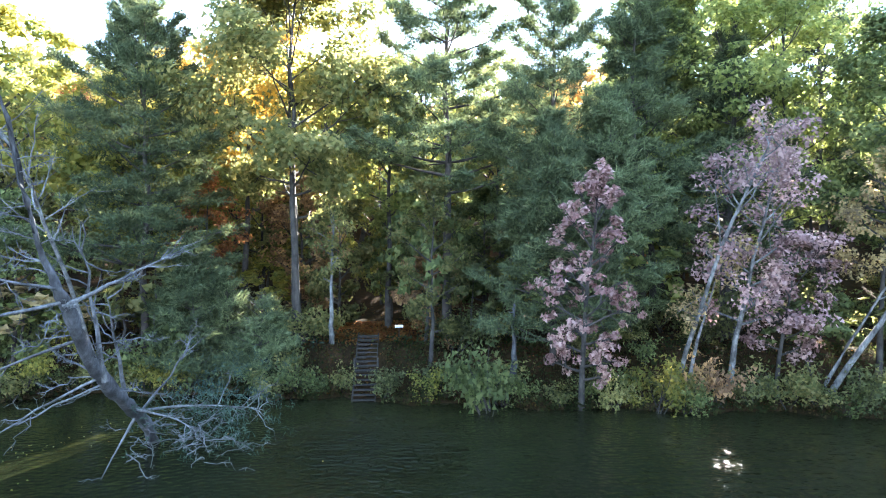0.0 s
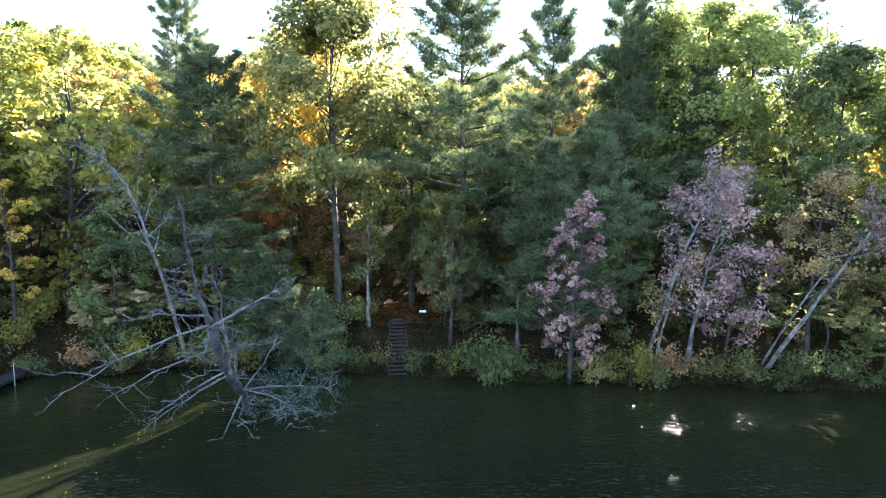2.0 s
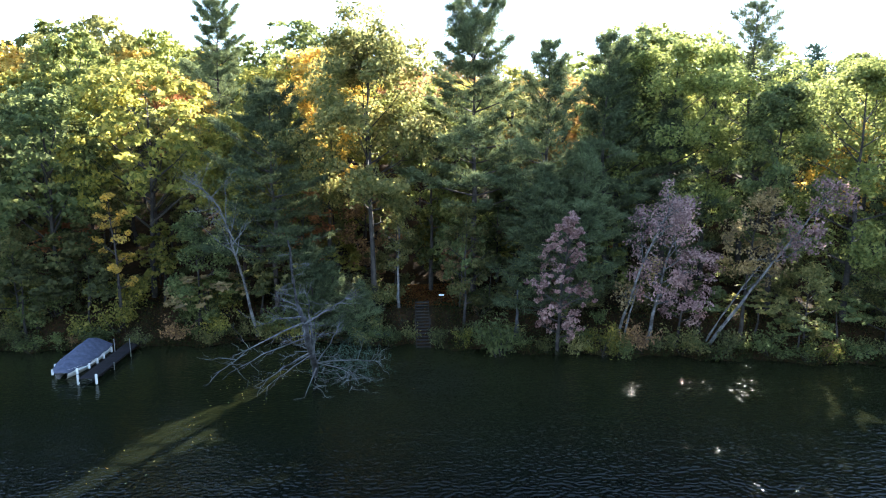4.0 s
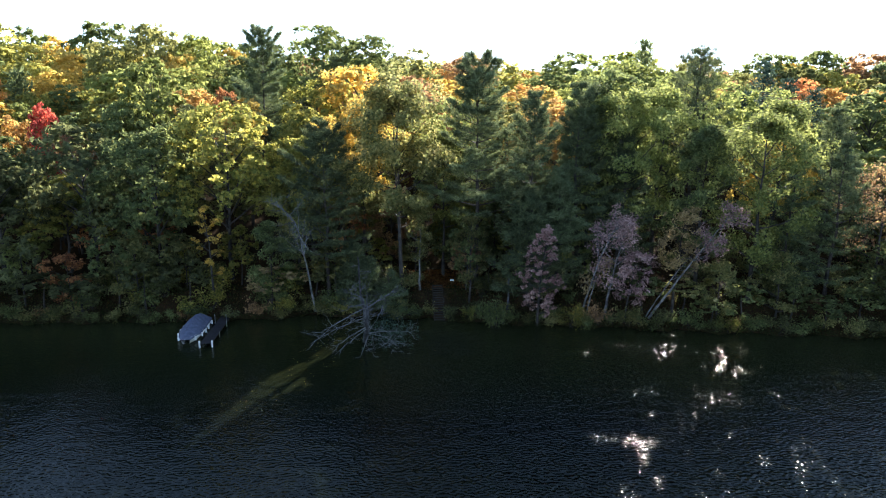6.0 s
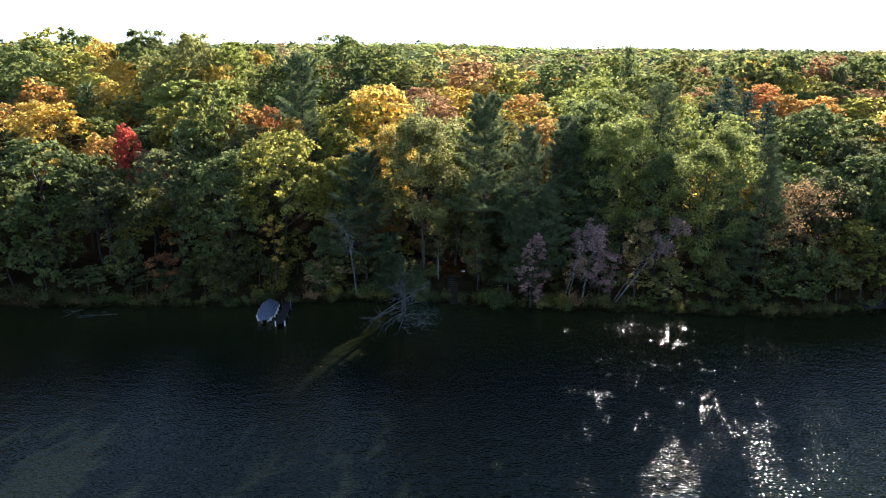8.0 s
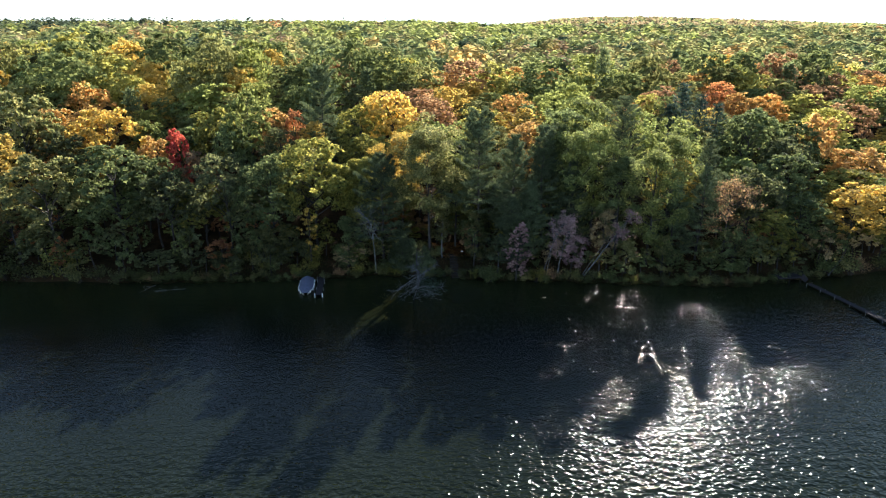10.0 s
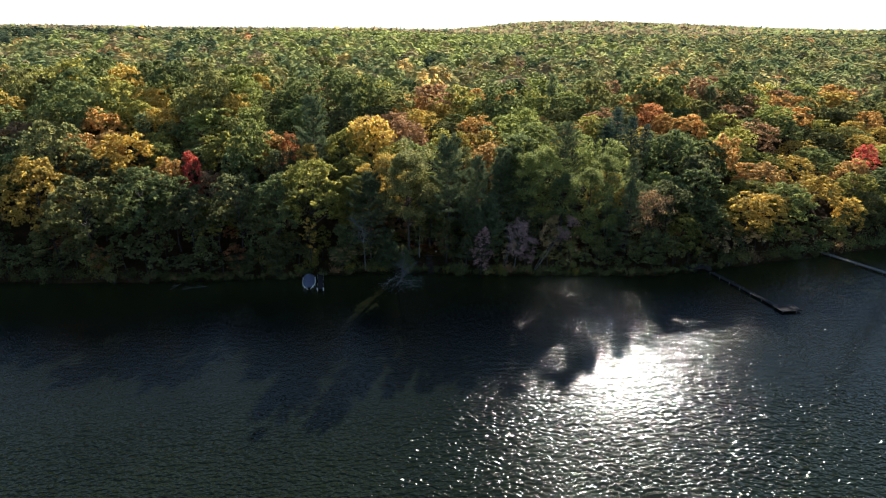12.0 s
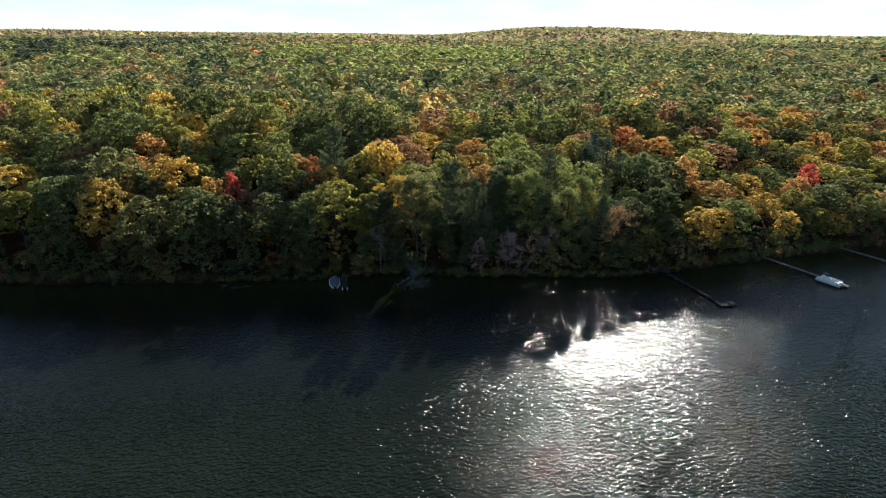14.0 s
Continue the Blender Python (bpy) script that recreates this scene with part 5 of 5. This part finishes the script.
def wood():
    rng = np.random.default_rng(21)
    shapes, raw = {}, {}
    for lod, (lobes, per, leaf) in enumerate([(26, 187, 0.42), (24, 110, 0.52), (11, 77, 0.29), (20, 88, 0.66)]):
        for i in range(6):
            H0, W0 = (20.0, 11.0) if lod != 2 else (7.0, 4.6)
            (bv, bf), crown = lobed(300 + i + 10 * lod, H0, W0, (0.2, 0.3, 0.12, 0.35, 0.1, 0.25)[i], lobes, per, leaf, None, lod != 2, 1.25 if lod in (1, 3) else 1.0)
            if lod in (1, 3):
                raw["leaf", lod, i] = crown
            else:
                shapes["leaf", lod, i] = (mesh_of("trunk", bv, bf, BARK, True), mesh_of("crown", crown[0], crown[1], LEAF["green"]))
        if lod > 1:
            continue
        for i in range(3):
            (bv, bf), crown = pine(330 + i + 10 * lod, 20.0, 7.0 if i else 5.5, base=0.12, step=(0.9, 1.25)[lod], around=5, tufts=(6, 4)[lod], blades=(5, 4)[lod],
                                   long=(0.85, 1.3)[lod], wide=(0.2, 0.4)[lod])
            if lod == 1:
                raw["pine", 1, i] = raw["pine", 3, i] = crown
            else:
                shapes["pine", lod, i] = (mesh_of("trunk", bv, bf[:1], PINE_BARK, True), mesh_of("crown", crown[0], crown[1], LEAF["pine"]))
    sa, ca = math.sin(radians(SUN_AZ)), math.cos(radians(SUN_AZ))
    far_v, far_f, far_t, far_n = [], {3: [], 4: []}, [], [0]

    def put(x, y, H, W, tone, lod):
        conifer = tone in ("pine", "spruce")
        pick = (int(rng.integers(1, 3)) if tone == "pine" else 0) if conifer else int(rng.integers(0, 6))
        w0 = (7.0 if tone == "pine" else 5.5) if conifer else 11.0
        h0 = 20.0
        if lod == 2:
            w0, h0 = 4.6, 7.0
        kind = "pine" if conifer else "leaf"
        m = Matrix.LocRotScale((x, y, float(ground_z(x, y)) - 0.15), Euler((0, 0, rng.uniform(0, 6.28))), (W / w0, W / w0, H / h0))
        if lod in (1, 3):
            v, q = raw[kind, lod, pick]
            mm = np.array(m)
            v = v @ mm[:3, :3].T + mm[:3, 3]
            ok = sunny_gap(v.reshape(-1, q.shape[1], 3).mean(1))
            far_v.append(v)
            far_f[q.shape[1]].append(q[ok] + far_n[0])
            far_n[0] += len(v)
            far_t.append(np.tile(np.array(TONE[tone]) * [1.16, 1.10, 1.08] * rng.uniform(0.8, 1.15), (len(v), 1)))
            return
        a, b = shapes[kind, lod, pick]
        if lod == 0 and not conifer and abs(x) < 46 and y < 63:
            wood_, crown_ = lobed(int(1000 + x * 7 + y * 13), H, W, 0.2, 30, 275, 0.32 * W / 11, (x, y), True, 1.1)
            plant("broadleaf_tree", wood_, crown_, BARK, LEAF[tone], at(x, y), LABEL[tone] + " in the lakeside wood", group="trees of the wood")
            return
        if lod == 0 and not conifer and (abs((x + 14) * ca - (y - 26) * sa) < W * 0.6 + 1 or 16 < (x + 14) * ca - (y - 26) * sa < 60):
            wood_, crown_ = lobed(int(1000 + x * 7 + y * 13), H, W, 0.2, 26, 187, 0.42 * W / 11, (x, y))
            plant("broadleaf_tree", wood_, crown_, BARK, LEAF[tone], at(x, y), LABEL[tone] + " in the lakeside wood", group="trees of the wood")
            return
        root = new(("pine_tree" if tone == "pine" else "spruce_tree") if conifer else ("broadleaf_tree" if lod == 0 else "sapling"))
        root.matrix_world = m
        if lod == 0:
            tagged(root, LABEL[tone] + " in the lakeside wood", "tree", "trees of the wood")
        else:
            tagged(root, "young understorey tree with %s leaves" % {"lime": "bright green", "yellow": "yellow-green"}.get(tone, "dark green" if tone == "darkgreen" else tone), "sapling", "saplings under the trees")
        child("trunk", a, root)
        c = child("crown", b, root)
        c.material_slots[0].link = "OBJECT"
        c.material_slots[0].material = LEAF[tone]

    taken = [(o.location.x, o.location.y, 2.8) for o in scene.objects if o.parent is None and o.name.split(".")[0] in ("pine_tree", "broadleaf_tree", "birch_tree")]
    for x, y, H, W, tone in TREES:
        put(x, y, H - float(ground_z(x, y)) + (0.0 if y > 72 else 0.5), W, tone, 0 if y < 72 or tone == "spruce" else (1 if y < 106 else 3))
        taken.append((x, y, W * 0.34))
    tones = ["green"] * 8 + ["darkgreen"] * 4 + ["lime"] * 4 + ["olive"] * 6 + ["yellow"] * 5 + ["gold"] * 3 + ["orange"] * 2 + ["brown"] * 2 + ["pine"] * 2
    spots = np.array(taken)
    for _ in range(12000):
        y = rng.uniform(29, 150)
        x = rng.uniform(-0.80 * (y + 125) - 22, 0.84 * (y + 118) + 10)
        d = y - float(shore(x))
        if d < 2.5 or (-12 < x < 2 and d < 9):
            continue
        W = rng.uniform(8.0, 14.0) * (0.7 if d < 10 else 1)
        r = W * 0.36
        if (np.hypot(spots[:, 0] - x, spots[:, 1] - y) < (r + spots[:, 2])).any():
            continue
        spots = np.vstack([spots, (x, y, r)])
        tone = tones[rng.integers(0, len(tones))]
        if x < -25 and y > 44 and rng.uniform() < 0.5:
            tone = ("yellow", "olive", "olive", "lime", "gold", "green")[rng.integers(0, 6)]
        if x > 66 and rng.uniform() < 0.14:
            tone = ("orange", "gold", "brown", "yellow")[rng.integers(0, 4)]
        if tone == "pine":
            W *= 0.7
        H = max(9.0, canopy(x, y) - rng.uniform(1.0, 5.5)) if d > 10 else rng.uniform(9, 14)
        put(x, y, H, W, tone, 0 if y < 72 else (1 if y < 106 else 3))
    for _ in range(150):
        x = rng.uniform(-95, 80)
        d = rng.uniform(2, 34)
        y = float(shore(x)) + d
        if (-7 < x < -1.5 and d < 9) or abs((x + 14) * ca - (y - 26) * sa) < 3 or 24 < (x + 14) * ca - (y - 26) * sa < 50:
            continue
        put(x, y, rng.uniform(4, 9), rng.uniform(3.5, 6), ["green", "darkgreen", "olive", "yellow", "green", "lime", "russet", "darkgreen"][rng.integers(0, 8)], 2)
    edge = ["green", "darkgreen", "olive", "green", "darkgreen", "olive", "green", "yellow", "tan"]
    for x in np.arange(-135, 145, 3.6):
        x = float(x + rng.uniform(-1.2, 1.2))
        if (-16 < x < 21 and rng.uniform() < 0.75) or abs(x + 4.2) < 3 or abs(x + 28.5) < 3.2:
            continue
        near = abs(x) < 60
        y = float(shore(x)) + rng.uniform(0.8, 2.6)
        if abs((x + 14) * ca - (y - 26) * sa) < 3.5:
            continue
        low = 0.6 if 24 < (x + 14) * ca - (y - 26) * sa < 52 else 1.0
        put(x, y, low * rng.uniform(4.5, 8.5) * (1 if near else 1.2), (0.4 + 0.6 * low) * rng.uniform(4.5, 6.5), ("darkgreen" if x < -18 and rng.uniform() < 0.55 else edge[rng.integers(0, 9)]), 2)
    tagged(new("woods", mesh_of("woods", np.concatenate(far_v), [np.concatenate(far_f[k]) for k in (3, 4) if far_f[k]], WOODS, tint=np.concatenate(far_t))),
           "dense mixed autumn wood behind the shore", "woods", kind="stuff")


wood()

# ---------- distant woods ----------
TINT = np.array([(0.135, 0.160, 0.075), (0.085, 0.115, 0.062), (0.175, 0.195, 0.085), (0.190, 0.180, 0.088), (0.225, 0.205, 0.092), (0.170, 0.145, 0.088), (0.30, 0.225, 0.095), (0.30, 0.165, 0.085), (0.19, 0.145, 0.100), (0.045, 0.066, 0.048)])
TINT = TINT * [1.28, 1.22, 1.24]
SHARE = np.array([0.24, 0.14, 0.20, 0.17, 0.10, 0.05, 0.025, 0.012, 0.03, 0.033])


def spread(rng, y0, y1, cell):
    xs, ys = np.meshgrid(np.arange(-5000, 5000, cell), np.arange(y0, y1, cell))
    x, y = xs.ravel() + rng.uniform(-0.45, 0.45, xs.size) * cell, ys.ravel() + rng.uniform(-0.45, 0.45, xs.size) * cell
    keep = (x > -0.80 * (y + 125) - 30) & (x < 0.86 * (y + 125) + 30) & (np.hypot(x, y + 118) < 4850)
    return x[keep], y[keep]


def tones_of(rng, x, y):
    n = len(x)
    pick = rng.choice(len(TINT), n, p=SHARE / SHARE.sum())
    t = TINT[pick].copy()
    # a band of young aspens, bright green, and stands of pine
    young = np.exp(-((y - 560 - 0.25 * x) / 260) ** 2) * ease((330 - x) / 300) * (0.65 + 0.35 * np.sin(x * 0.011 + 1)) > rng.uniform(0.12, 1, n)
    t[young] = (0.265, 0.290, 0.110)
    dark = (np.sin(x * 0.006 + 0.7) * np.sin(y * 0.0045 + x * 0.001) > 0.80) & (rng.uniform(0, 1, n) < 0.6) & (y > 500)
    t[dark] = (0.045, 0.066, 0.048)
    az, r = np.degrees(np.arctan2(x, y + 118)), np.hypot(x, y + 118)
    dark |= (np.abs(az + 25) < 13) & (np.abs(r - 1250 - 12 * az) < 330) & (rng.uniform(0, 1, n) < 0.6)
    dark |= (rng.uniform(0, 1, n) < 0.03) & (r > 500)
    t[dark] = (0.060, 0.078, 0.055)
    rust_and_haze = (np.sin(x * 0.004 - 1.2) * np.sin(y * 0.003 + 2) > 0.75) & (rng.uniform(0, 1, n) < 0.5)
    # past 1500 m: brown oaks, greyed by distance haze put into the tint
    rust_and_haze |= (r > 1500) & (az < 30) & (rng.uniform(0, 1, n) < 0.5)
    rust_and_haze &= ~dark
    t[rust_and_haze] = (0.29, 0.190, 0.105)
    t[rust_and_haze & (r > 1500)] = (0.205, 0.160, 0.105)
    return t * rng.uniform(0.84, 1.16, (n, 1)), dark


def shard_crowns(name, rng, y0, y1, cell, k, size, label, lo=16.0, hi=21.0, tall=1.25, wild=0.3, wide=(0.52, 0.8)):
    x, y = spread(rng, y0, y1, cell)
    n = len(x)
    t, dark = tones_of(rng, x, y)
    R = cell * rng.uniform(*wide, n)
    H = rng.uniform(lo, hi, n) + np.where(dark, 2.5, 0)
    z = ground_z(x, y)
    d = unit(rng.normal(0, 1, (n, k, 3)) + [0, 0, 0.55])
    lump = 0.84 + 0.18 * np.sin(d[..., 0] * 5 + x[:, None]) * np.sin(d[..., 1] * 5 + y[:, None]) + rng.uniform(-0.1, 0.1, (n, k))
    deep = np.where(dark, 1.9, tall)
    c = np.stack([x, y, z + H - R * deep], 1)[:, None] + d * (R[:, None] * lump)[..., None] * np.stack([np.where(dark, 0.6, 1), np.where(dark, 0.6, 1), deep], 1)[:, None]
    v, q = leaves(c.reshape(-1, 3), unit(d.reshape(-1, 3) + [0, 0, 0.45]), size, rng, 0.95, 0.12, wild, True)
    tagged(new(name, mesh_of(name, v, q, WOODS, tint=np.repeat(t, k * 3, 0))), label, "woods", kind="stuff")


far_rng = np.random.default_rng(77)
shard_crowns("woods", far_rng, 150, 290, 10.4, 200, 1.48, "mixed green and golden autumn forest canopy", 15.0, 22.0, 1.15, 0.2, (0.52, 0.82))
shard_crowns("woods", far_rng, 286, 620, 11.5, 80, 2.3, "mixed autumn forest canopy in the distance", 16.0, 21.0, 0.95, 0.16, (0.55, 0.88))
shard_crowns("woods", far_rng, 610, 1500, 14.0, 19, 4.8, "far autumn forest canopy", 16.5, 19.5, 0.7, 0.12, (0.62, 0.95))
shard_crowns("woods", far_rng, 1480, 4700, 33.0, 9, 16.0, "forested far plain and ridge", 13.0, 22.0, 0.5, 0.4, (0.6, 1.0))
